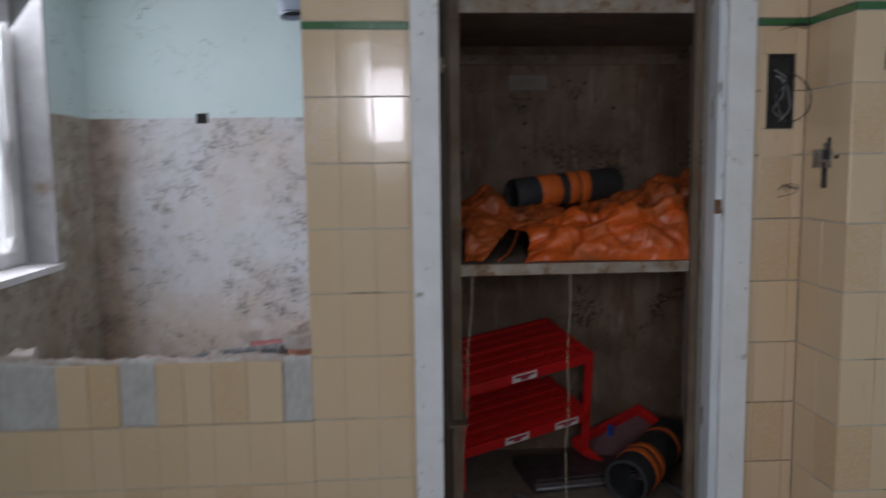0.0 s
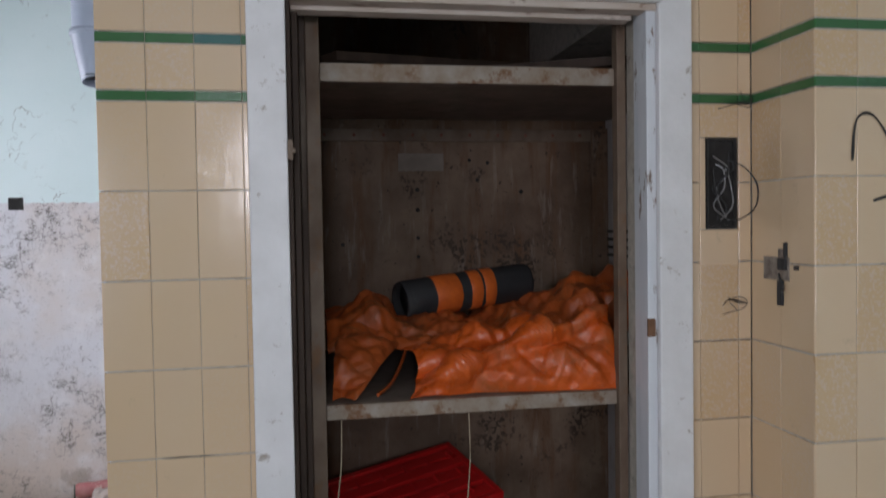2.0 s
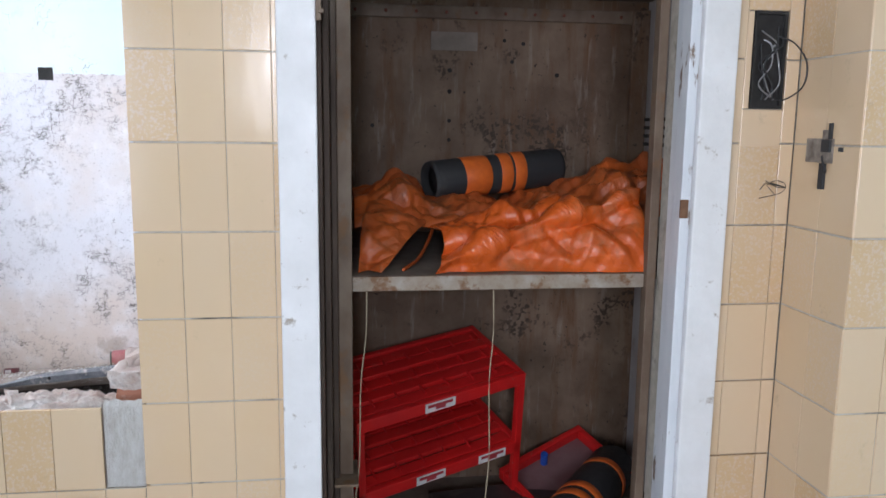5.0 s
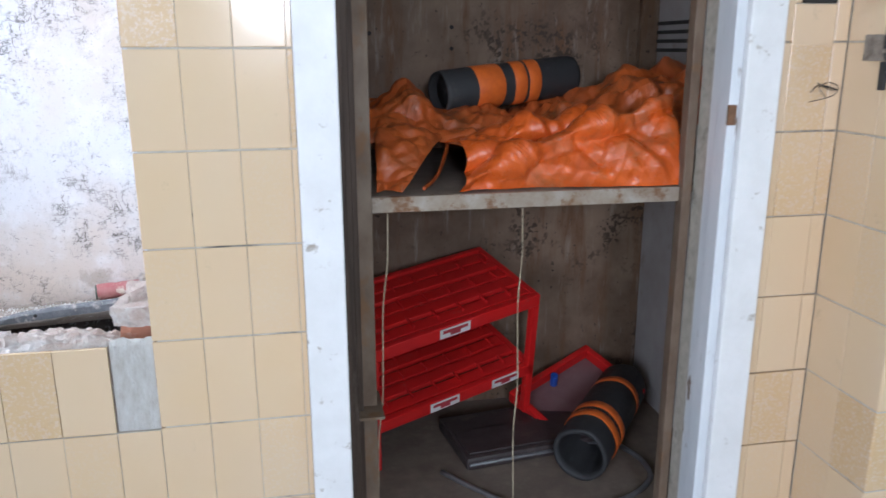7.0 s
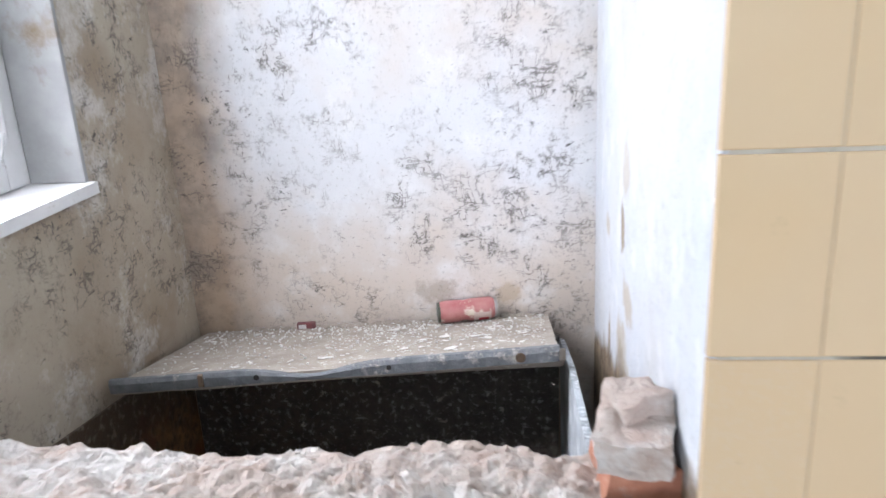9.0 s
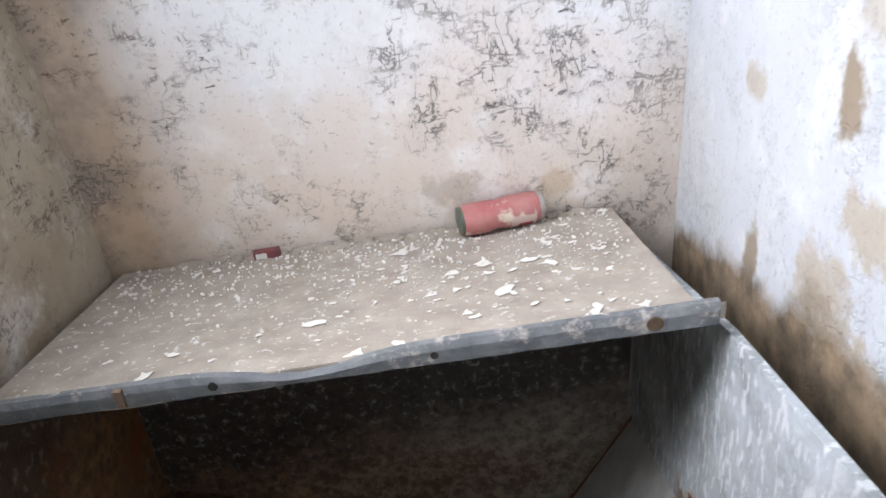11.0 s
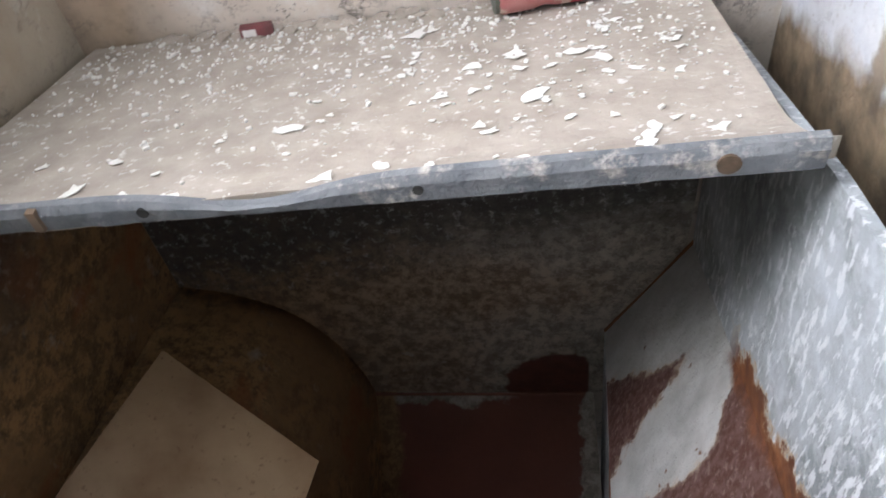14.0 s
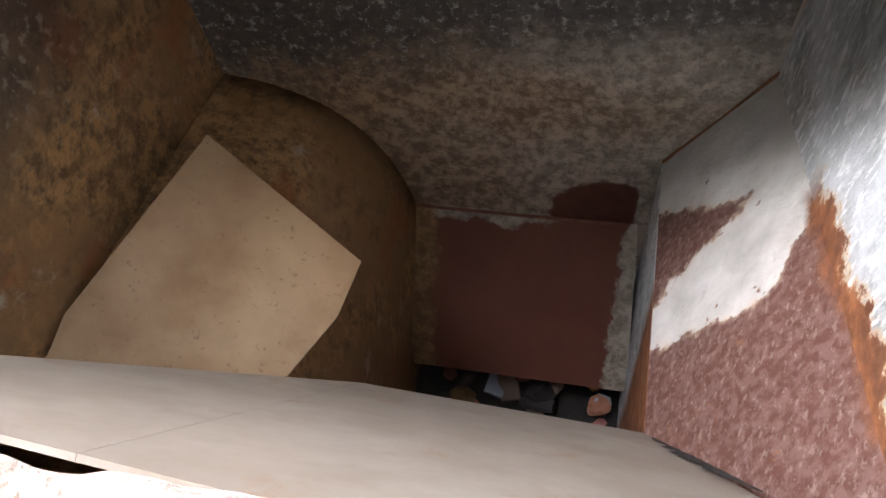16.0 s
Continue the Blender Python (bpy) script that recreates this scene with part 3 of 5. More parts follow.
structure("wall_back", boxes((NX0, -0.17, -2.4, -2.2, 0, TOP), (0.27, 2.5, -2.4, -2.2, 0, TOP), (-0.17, 0.27, -2.4, -2.2, 0, 1.62), (-0.17, 0.27, -2.4, -2.2, 2.36, TOP)), MINT, "pale green plaster wall with a small window")
structure("wall_right", boxes((2.36, 2.5, -2.2, 2.11, 0, TOP)), MINT, "pale green plaster side wall of the room")
structure("wall_door_right", boxes((1.141, 1.44, 2.3668, 2.52, 0, 2.14), (1.141, 2.5, 2.3668, 3.7, 2.14, TOP)), GROUT, "masonry beside the cupboard door")
wall_return = structure("wall_pillar", boxes((1.4042, 2.5, 2.1122, 2.36, 0, 2.215)), GROUT, "tiled pillar beside the cupboard with black marker scrawls")
structure("wall_pillar_top", boxes((1.405, 2.36, 2.112, 2.36, 2.2155, TOP)), MINT, "pale green painted plaster above the tiles")
structure("wall_pier_top", boxes((-0.15, 0.172, FACE - 0.004, BED, 2.205, TOP)), MINT, "pale green plaster above the tiled pier")
structure("wall_right_top", boxes((1.232, 1.405, FACE - 0.004, 2.3666, 2.2155, TOP)), MINT, "peeling pale green plaster above the tiles")
structure("wall_over_door", boxes((0.262, 1.141, 2.372, 2.5, 2.16, TOP)), GROUT, "masonry over the cupboard door")


def rubble_top(x0, x1, y0, y1, z0, z, rough, seed, nx=60, ny=16, slope=0.0):
    """A broken-off wall top: a block with a jagged upper face."""
    bm = bmesh.new()
    g = []
    for j in range(ny + 1):
        row = []
        for i in range(nx + 1):
            x, y = x0 + (x1 - x0) * i / nx, y0 + (y1 - y0) * j / ny
            h = noise.fractal(Vector((x * 9 + seed, y * 9, 0.3)), 0.9, 2.1, 4) * rough + noise.fractal(Vector((x * 45, y * 45, seed)), 0.8, 2.2, 3) * rough * 0.45
            edge = min(j, ny - j) / 2.0
            row.append(bm.verts.new((x, y + noise.noise(Vector((x * 22, seed, y * 5))) * 0.008, z + h - (0.012 if edge < 0.5 else 0) - slope * (y - y0))))
        g.append(row)
    for j in range(ny):
        for i in range(nx):
            bm.faces.new((g[j][i], g[j][i + 1], g[j + 1][i + 1], g[j + 1][i]))
    rim = g[0] + [r[-1] for r in g[1:]] + g[-1][-2::-1] + [r[0] for r in g[-2:0:-1]]
    low = [bm.verts.new((v.co.x, v.co.y, z0)) for v in rim]
    for i in range(len(rim)):
        k = (i + 1) % len(rim)
        bm.faces.new((rim[i], low[i], low[k], rim[k]))
    bmesh.ops.recalc_face_normals(bm, faces=bm.faces)
    return bm


low_wall = structure("wall_low", rubble_top(NX0, -0.150, 2.3715, 2.589, 0, 0.860, 0.021, 1, 150, 36, 0.24), MASONRY, "broken-off low masonry wall with a jagged top")
for x0, x1 in ((NX0, -0.924), (-0.735, -0.630), (-0.239, -0.152)):
    part("mortar_bed", rubble_top(x0, x1, 2.366, 2.385, 0.655, 0.862, 0.012, x0, 14, 3), MORTAR, low_wall, "bare ribbed mortar where a tile came off")

part("grout_bed", boxes((NX0, -0.1515, BED, 2.3712, 0, 0.654)), GROUT, low_wall)

# door frame: architraves, head, panel above
door_frame = thing("door_frame", "white painted wooden cupboard door frame, chipped and worn", "door frame", (0.7, 2.35, 0))
door_frame["kind"] = "structure"


def beaded(x0, x1, y, z0, z1, inner):
    """An architrave with a stepped inner edge."""
    bm = boxes((x0, x1, y, 2.372, z0, z1), bevel=0.004)
    return bm


part("architrave", beaded(0.170, 0.256, 2.335, 0, TOP, 1), WHITE, door_frame).matrix_parent_inverse = door_frame.matrix_world.inverted()
part("architrave", beaded(1.144, 1.231, 2.335, 0, TOP, -1), WHITE, door_frame).matrix_parent_inverse = door_frame.matrix_world.inverted()


def fixed(name, bm, material, parent, label="", soft=False):
    """A part built in world places under a thing whose base lies elsewhere."""
    ob = part(name, bm, material, parent, label, soft)
    ob.matrix_parent_inverse = parent.matrix_world.inverted()
    return ob


fixed("jamb", boxes((1.118, 1.1435, 2.350, 2.40, 0, 2.10), (1.124, 1.1415, 2.40, 2.44, 0, 2.10), bevel=0.003), WORN_WHITE, door_frame, "rebated jamb with scuffed greyish white paint")
fixed("jamb", boxes((0.2565, 0.266, 2.36, 2.42, 0, 2.10), bevel=0.002), BROWN, door_frame)
fixed("head", boxes((0.2565, 1.1435, 2.345, 2.40, 2.082, 2.118), (0.2665, 1.1035, 2.40, 2.45, 2.072, 2.10), bevel=0.003), STAINED, door_frame, "brown-stained flaking head of the frame")
fixed("head_trim", boxes((0.2565, 1.150, 2.322, 2.345, 2.098, 2.128), bevel=0.004), WHITE, door_frame)
fixed("overdoor_panel", boxes((0.2565, 1.1435, 2.352, 2.3715, 2.129, TOP - 0.002), bevel=0.002), WHITE, door_frame, "white painted board with fine cracks")
fixed("hinge", boxes((0.256, 0.268, 2.328, 2.342, 1.72, 1.765), (0.262, 0.274, 2.322, 2.334, 1.735, 1.745), bevel=0.002), STEEL, door_frame, "broken steel hinge leaf")
fixed("latch_plate", boxes((1.116, 1.136, 2.3445, 2.352, 1.285, 1.33), bevel=0.002), simple("rust_spot", (0.2, 0.1, 0.05), (0.12, 0.06, 0.03), 60, 0.8), door_frame, "rusted strike plate")

# window of the niche
window_1 = thing("window_1", "white framed window in the mouldy niche wall", "window", (NX0 - 0.15, 2.82, WZ0))
window_1["kind"] = "structure"
WX = NX0 - 0.15
fixed("window_frame", boxes((WX - 0.03, WX + 0.03, WY1 - 0.075, WY1 - 0.002, WZ0 + 0.004, WZ1 - 0.002), (WX - 0.03, WX + 0.03, WY0 + 0.002, WY0 + 0.07, WZ0 + 0.004, WZ1 - 0.002), (WX - 0.03, WX + 0.03, WY0 + 0.07, WY1 - 0.075, WZ0 + 0.004, WZ0 + 0.07), (WX - 0.03, WX + 0.03, WY0 + 0.07, WY1 - 0.075, WZ1 - 0.07, WZ1 - 0.002), bevel=0.006), WHITE, window_1)
fixed("window_reveal", boxes((WX + 0.031, NX0 + 0.004, WY1 - 0.014, WY1 - 0.001, WZ0 + 0.004, WZ1 - 0.002), bevel=0.003), simple("grey_reveal", (0.36, 0.36, 0.36), (0.26, 0.26, 0.26), 9, 0.7, dirt=(0.2, 0.15, 0.1)), window_1, "grey stained reveal board")
bead = bmesh.new()
for dy, r in ((0.085, 0.010), (0.11, 0.008), (0.135, 0.009)):
    tube(bead, smooth([(WX + 0.045, WY1 - dy, WZ1 - 0.05), (WX + 0.045, WY1 - dy, WZ0 + 0.22), (WX + 0.045, WY1 - dy - 0.01, WZ0 + 0.12), (WX + 0.045, WY1 - dy - 0.05, WZ0 + 0.06)]), r)
fixed("window_bead", bead, WHITE, window_1, soft=True)
sash = boxes((WX - 0.012, WX + 0.036, WY1 - 0.155, WY1 - 0.0752, WZ0 + 0.071, WZ1 - 0.071), bevel=0.01)
fixed("sash", sash, WHITE, window_1)
fixed("window_sill", boxes((WX - 0.02, NX0 + 0.02, WY0 + 0.002, WY1 + 0.004, WZ0 - 0.0015, WZ0 + 0.0035), (NX0, NX0 + 0.02, WY0 + 0.002, WY1 + 0.004, WZ0 - 0.022, WZ0 - 0.0015), bevel=0.001), WHITE, window_1)
pane = fixed("pane", boxes((WX - 0.004, WX, WY0 + 0.071, WY1 - 0.156, WZ0 + 0.071, WZ1 - 0.071)), GLASS, window_1)
pane.visible_shadow = False
window_2 = thing("window_2", "small white framed window in the room's back wall", "window", (0.05, -2.3, 1.62))
window_2["kind"] = "structure"
fixed("window_frame", boxes((-0.168, -0.14, -2.32, -2.27, 1.622, 2.358), (0.24, 0.268, -2.32, -2.27, 1.622, 2.358), (-0.14, 0.24, -2.32, -2.27, 1.622, 1.66), (-0.14, 0.24, -2.32, -2.27, 2.32, 2.358), bevel=0.004), WHITE, window_2)

# outside: ground and a pale brick house wall
structure("ground", boxes((-60, 60, -60, 60, -1.3, -1.2)), FLOOR, "grey paved ground outside the building", "ground")
house = thing("neighbouring_house", "pale brick house wall outside the window", "house", (-3.4, 4.2, -1.2))
fixed("wall", boxes((-3.7, -3.4, 2.2, 9.0, -1.2, 5.0)), GROUT, house)
fixed("roof", boxes((-3.9, -3.3, 2.0, 9.2, 5.0, 5.12), bevel=0.02), BROWN, house)
HOUSE_BRICK = simple("buff_brick", (0.62, 0.50, 0.37), (0.52, 0.40, 0.28), 6, 0.9, 0.4)
brick_mesh = mesh_of("brick", boxes((-0.012, 0.0, 0, 0.21, 0, 0.056), bevel=0.003), HOUSE_BRICK)
for row in range(24):
    for k in range(10):
        b = new("brick", brick_mesh)
        b.parent = house
        b.matrix_parent_inverse = house.matrix_world.inverted()
        b.location = (-3.388, 3.0 + k * 0.222 + (0.11 if row % 2 else 0), 0.35 + row * 0.068)

# ---------- cupboard ----------
CF = 0.13        # cupboard floor
cupboard = thing("built_in_cupboard", "grimy steel-lined built-in cupboard with two shelves, door missing", "cupboard", (0.87, 2.98, CF))
fixed("bottom", boxes((0.262, 1.46, 2.372, 3.45, 0.0, CF)), SHELF, cupboard, "dusty brown cupboard bottom")
fixed("back_panel", boxes((0.262, 1.46, 3.422, 3.45, CF, 2.70)), LINER, cupboard, "dirty grey-brown back panel with rust runs")
fixed("side_panel", boxes((0.2625, 0.285, 2.50, 3.4215, CF, 2.70)), LINER, cupboard)
fixed("side_panel", boxes((1.442, 1.46, 2.522, 3.4215, CF, 2.1395)), LINER_SIDE, cupboard, "whitish scuffed side panel")
fixed("corner_strip", boxes((1.376, 1.4415, 3.396, 3.4215, 1.1145, 1.930), bevel=0.004), LINER, cupboard)
fixed("seam_strip", boxes((0.30, 1.40, 3.408, 3.4215, 1.88, 1.925), bevel=0.003), STEEL, cupboard, "rusty riveted seam strip")
for i in range(10):
    rivets = bmesh.new()
    bmesh.ops.create_uvsphere(rivets, u_segments=8, v_segments=5, radius=0.006, matrix=Matrix.Translation((0.36 + i * 0.108, 3.407, 1.902)))
    fixed("rivet", rivets, RUST_DARK, cupboard)
for x, z in ((0.70, 1.70), (0.70, 1.625), (0.70, 1.52), (0.70, 1.45), (0.93, 1.735), (0.97, 1.80), (1.10, 1.69), (0.90, 1.81), (0.42, 1.50)):
    fixed("bolt_hole", cylinder(bmesh.new(), (x, 3.4225, z), (x, 3.4205, z), 0.006 + 0.003 * random.random(), 10), DARK, cupboard)
fixed("name_plate", boxes((0.63, 0.80, 3.4155, 3.4215, 1.77, 1.835), bevel=0.0015), simple("plate_grey", (0.27, 0.23, 0.195), (0.19, 0.155, 0.125), 12, 0.8), cupboard, "blank riveted metal plate")
fixed("post", boxes((0.298, 0.333, 2.515, 2.55, CF, 2.10), bevel=0.003), STEEL, cupboard, "rusty grey steel corner post")
fixed("post", boxes((1.111, 1.136, 2.515, 2.55, CF, 2.10), bevel=0.003), STEEL, cupboard, "rusty grey steel corner post")
fixed("door_rebate", boxes((0.2665, 0.282, 2.42, 2.515, CF, 2.09), (0.2825, 0.2975, 2.49, 2.53, CF, 2.09), bevel=0.003), BROWN, cupboard, "dark brown stained rebate")
fixed("shelf_bracket", boxes((0.285, 0.345, 2.45, 2.60, 0.585, 0.592)), STEEL, cupboard)


def shelf(z0, z1):
    s = fixed("shelf", boxes((0.2855, 1.4415, 2.5505, 3.4075, z1 - 0.018, z1)), SHELF, cupboard)
    e = part("shelf_edge", boxes((0.3335, 1.1105, 2.53, 2.5503, z0, z1 + 0.001), bevel=0.003), SHELF_EDGE, s, "chipped steel front edge with rust")
    return s


shelf(1.077, 1.114)
shelf(1.933, 1.978)
for k in range(4):
    vent = bmesh.new()
    box(vent, 1.432, 1.4418, 3.10, 3.39, 1.437 + k * 0.030, 1.449 + k * 0.030, 0.002)
    fixed("vent_slot", vent, DARK, cupboard)

# lumber on the top shelf
for k, (a, b) in enumerate((((0.36, 2.72, 2.03), (1.30, 3.25, 2.11)), ((0.40, 3.2, 2.05), (1.25, 2.62, 2.02)), ((0.75, 2.75, 1.995), (1.40, 2.95, 2.0)))):
    bm = bmesh.new()
    v = Vector(b) - Vector(a)
    bmesh.ops.create_cube(bm, size=1, matrix=Matrix.Translation((Vector(a) + v / 2)) @ v.to_track_quat("X", "Z").to_matrix().to_4x4() @ Matrix.Diagonal((v.length, 0.09, 0.025, 1)))
    solo("plank", bm, BROWN, "dark dusty plank lying on the top shelf", "plank", "planks on the top shelf")


def folds(n, seed):
    """Random straight creases: direction, spacing, shift and depth of each."""
    r = random.Random(seed)
    out = []
    for k in range(n):
        a, f = r.uniform(0, math.pi), 3.6 * 1.30 ** k
        out.append((math.cos(a), math.sin(a), f, r.random(), 1.0 / f ** 1.1))
    return out


def crumple(x, y, creases, seed):
    """Height of a crumpled sheet, 0 to 1 or so: sharp creases with flat facets between."""
    v = tot = 0.0
    for k, (cx, cy, f, shift, amp) in enumerate(creases):
        w = noise.noise(Vector((x * 4 + k, y * 4, seed))) * 0.6
        t = (x * cx + y * cy) * f + shift + w
        keep = 0.5 + 0.5 * noise.noise(Vector((x * 6, y * 6, seed + 3.7 * k)))
        v += amp * keep * abs(2 * (t - math.floor(t)) - 1)
        tot += amp
    return v / tot * 2.6


def drape(point, nx, ny, amp, seed, stretch=1.0):
    """A crumpled sheet laid over point(u, v), pushed out along its normal."""
    creases = folds(9, seed)
    bm = bmesh.new()
    rows = []
    for j in range(ny + 1):
        row = []
        for i in range(nx + 1):
            u, v = i / nx, j / ny
            p = Vector(point(u, v))
            n = (Vector(point(u + 0.01, v)) - Vector(point(u - 0.01, v))).cross(Vector(point(u, v + 0.01)) - Vector(point(u, v - 0.01))).normalized()
            e = min(1.0, 7 * min(u, 1 - u, v, 1 - v) + 0.25)
            p = p + n * amp * (crumple(p.x, (p.y + p.z) * stretch, creases, seed) - 0.5) * e
            p.z = max(p.z, S + 0.004)
            row.append(bm.verts.new(p))
        rows.append(row)
    for r0, r1 in zip(rows, rows[1:]):
        for i in range(nx):
            bm.faces.new((r0[i], r0[i + 1], r1[i + 1], r1[i]))
    return bm


def heap(u, v):
    """The sheet's back part: low at one end, heaped at the other, its front edge lifted."""
    x = 0.345 + 1.085 * u
    y = 2.74 + 0.62 * v + 0.05 * math.sin(6 * u + 0.6) * (1 - v)
    h = 0.125 + 0.055 * math.sin(9 * u + 0.8) * (1 - v) + 0.05 * v + 0.30 * max(0.0, u - 0.60) + 0.02 * math.exp(-((u - 0.14) / 0.07) ** 2)
    return (x, y, S + h * (1 - 0.55 * max(0.0, v - 0.7) / 0.3) * (0.55 + 0.45 * min(1.0, v / 0.18)))


def bundle(u, v):
    """The folded pouch along the shelf's front: a steep bellied face, its long fold running up aslant."""
    x = 0.550 + 0.575 * u + 0.03 * math.sin(3.0 * v) * (1 - u)
    a = min(1.0, max(0.0, v)) * math.pi * 0.62
    h = 0.095 + 0.075 * min(1.0, max(0.0, (u - 0.08) / 0.5)) + 0.02 * math.sin(7 * u)
    fold = 0.034 * math.exp(-((v - 0.12 - 0.62 * u) / 0.07) ** 2) - 0.032 * math.exp(-((v - 0.30 - 0.60 * u) / 0.08) ** 2)
    y = 2.560 + 0.15 * (1 - math.cos(a)) + 0.018 * math.sin(5 * u)
    return (x, y - fold, S + 0.004 + (h + fold) * math.sin(a))


def flap(u, v):
    """The end that hangs down at the shelf's corner post."""
    x = 0.348 + 0.062 * u + 0.12 * v * u + 0.03 * v
    return (x, 2.566 + 0.28 * max(0.0, v) ** 1.2 + 0.03 * math.sin(4 * u), S + 0.006 + 0.155 * math.sin(0.5 * math.pi * v) * (0.7 + 0.3 * math.sin(3 * u + 0.4)))


S = 1.114
tarp = thing("tarpaulin", "crumpled dusty orange plastic tarpaulin on the cupboard shelf", "tarpaulin", (0.88, 2.95, S))
for name, shape, nx, ny, amp, seed, mat, label in (("sheet", heap, 190, 110, 0.105, 11, TARP, "dull crumpled rear sheet"), ("front_fold", bundle, 170, 100, 0.070, 4, TARP_CLEAN, "shiny folded front of the sheet"), ("flap", flap, 50, 70, 0.06, 23, TARP, "limp corner hanging down")):
    sol = fixed(name, drape(shape, nx, ny, amp, seed), mat, tarp, label).modifiers.new("thickness", "SOLIDIFY")
    sol.thickness, sol.offset = 0.0025, 1.0
strap_bm = tube(bmesh.new(), smooth([(0.47, 2.60, S + 0.006), (0.52, 2.70, S + 0.02), (0.56, 2.80, S + 0.06), (0.58, 2.86, S + 0.09)]), 0.005, 6)
solo("cord", strap_bm, TARP, "thin orange cord trailing from the tarpaulin", "cord")


def roll(name, a, b, r, bands, label, hollow):
    """A rolled rubber mat or sleeve with orange bands round it."""
    a, b = Vector(a), Vector(b)
    axis = b - a
    q = axis.to_track_quat("Z", "Y").to_matrix().to_4x4()
    t = thing(name, label, "rolled mat", a)
    bm = bmesh.new()
    prof = [(r * 0.80, 0.03), (r * 0.84, 0.0), (r * 0.97, 0.0), (r, 0.012), (r, axis.length - 0.012), (r * 0.95, axis.length)]
    prof = [(r * 0.80, axis.length * (0.9 if hollow else 0.05))] + prof + [(0.001, axis.length)]
    seg = 40
    rings = []
    for rr, h in prof:
        rings.append([bm.verts.new(q @ Vector((rr * (1 + 0.03 * math.sin(2 * t2 + h * 9)) * math.cos(t2), rr * (1 + 0.03 * math.cos(3 * t2)) * math.sin(t2), h))) for t2 in (2 * math.pi * k / seg for k in range(seg))])
    for p0, p1 in zip(rings, rings[1:]):
        for k in range(seg):
            bm.faces.new((p0[k], p0[(k + 1) % seg], p1[(k + 1) % seg], p1[k]))
    bm.faces.new(rings[0])
    bmesh.ops.recalc_face_normals(bm, faces=bm.faces)
    part("sleeve", bm, BLACK, t, "black rubber roll", True)
    for s0, s1, skew in bands:
        bm = bmesh.new()
        rings = []
        for rr, h in ((r * 1.0, s0), (r * 1.03, s0 + 0.004), (r * 1.03, s1 - 0.004), (r * 1.0, s1)):
            rings.append([bm.verts.new(q @ Vector((rr * (1 + 0.03 * math.sin(2 * t2 + h * 9)) * math.cos(t2), rr * (1 + 0.03 * math.cos(3 * t2)) * math.sin(t2), h + skew * math.cos(t2)))) for t2 in (2 * math.pi * k / seg for k in range(seg))])
        for p0, p1 in zip(rings, rings[1:]):
            for k in range(seg):
                bm.faces.new((p0[k], p0[(k + 1) % seg], p1[(k + 1) % seg], p1[k]))
        part("band", bm, ORANGE, t, "wrinkled orange band", True)
    return t


roll("rolled_mat", (0.585, 3.04, 1.325), (1.045, 3.20, 1.365), 0.064, ((0.105, 0.20, 0.0), (0.245, 0.29, 0.01), (0.30, 0.345, 0.012)), "black rolled mat with orange bands lying on the tarpaulin", False)
roll("rubber_sleeve", (0.985, 2.80, CF + 0.092), (1.33, 3.26, CF + 0.092), 0.088, ((0.11, 0.155, 0.01), (0.175, 0.22, 0.01), (0.40, 0.44, 0.0)), "hollow black rubber roll with orange bands on the cupboard floor", True)

# red slatted rack lying askew in the cupboard
RACK_W, RACK_D, RACK_H = 0.62, 0.36, 0.285


def red_rack():
    t = new("display_rack")
    tagged(t, "red plastic two-tier slatted display rack, tilted, with white stickers", "rack")
    for level, z in (("upper", 0.0), ("lower", -RACK_H)):
        bm = boxes((-RACK_W, 0, -0.0, 0.022, z - 0.045, z), (-RACK_W, 0, RACK_D - 0.022, RACK_D, z - 0.045, z), (-RACK_W, -RACK_W + 0.022, 0.0222, RACK_D - 0.0222, z - 0.045, z), (-0.022, 0, 0.0222, RACK_D - 0.0222, z - 0.045, z), bevel=0.004)
        deck = part("tier_frame", bm, RED, t)
        for k in range(5):
            y = 0.032 + k * (RACK_D - 0.05) / 5
            part("slat", boxes((-RACK_W + 0.0225, -0.0225, y, y + 0.047, z - 0.018, z - 0.004 + 0.004 * (k % 2)), bevel=0.004), RED, deck)
        for k in range(6):
            for j in range(3):
                bm = box(bmesh.new(), -RACK_W + 0.08 + k * 0.09 + 0.02 * j, -RACK_W + 0.084 + k * 0.09 + 0.02 * j, 0.05 + j * 0.1, 0.1 + j * 0.1, z - 0.004, z + 0.006)
                part("rib", bm, RED, deck)
        for x in ((-0.33,) if level == "upper" else (-0.36, -0.12)):
            s = part("sticker", boxes((x - 0.055, x + 0.055, -0.0022, -0.0004, z - 0.040, z - 0.006)), LABEL, deck, "white sticker with red lettering bars")
            bars = boxes((x - 0.045, x + 0.045, -0.0042, -0.0024, z - 0.022, z - 0.012), (x - 0.018, x + 0.018, -0.0042, -0.0024, z - 0.034, z - 0.021))
            part("lettering", bars, INK, s)
    for x in (-RACK_W + 0.013, -0.013):
        for y in (0.013, RACK_D - 0.013):
            part("leg", boxes((x - 0.013, x + 0.013, y - 0.013, y + 0.013, -RACK_H - 0.22, -0.0452), bevel=0.003), RED, t)
    return t


rack = red_rack()
rack.matrix_world = pose(0.926, 3.055, 0.672, 14, -7, 20)

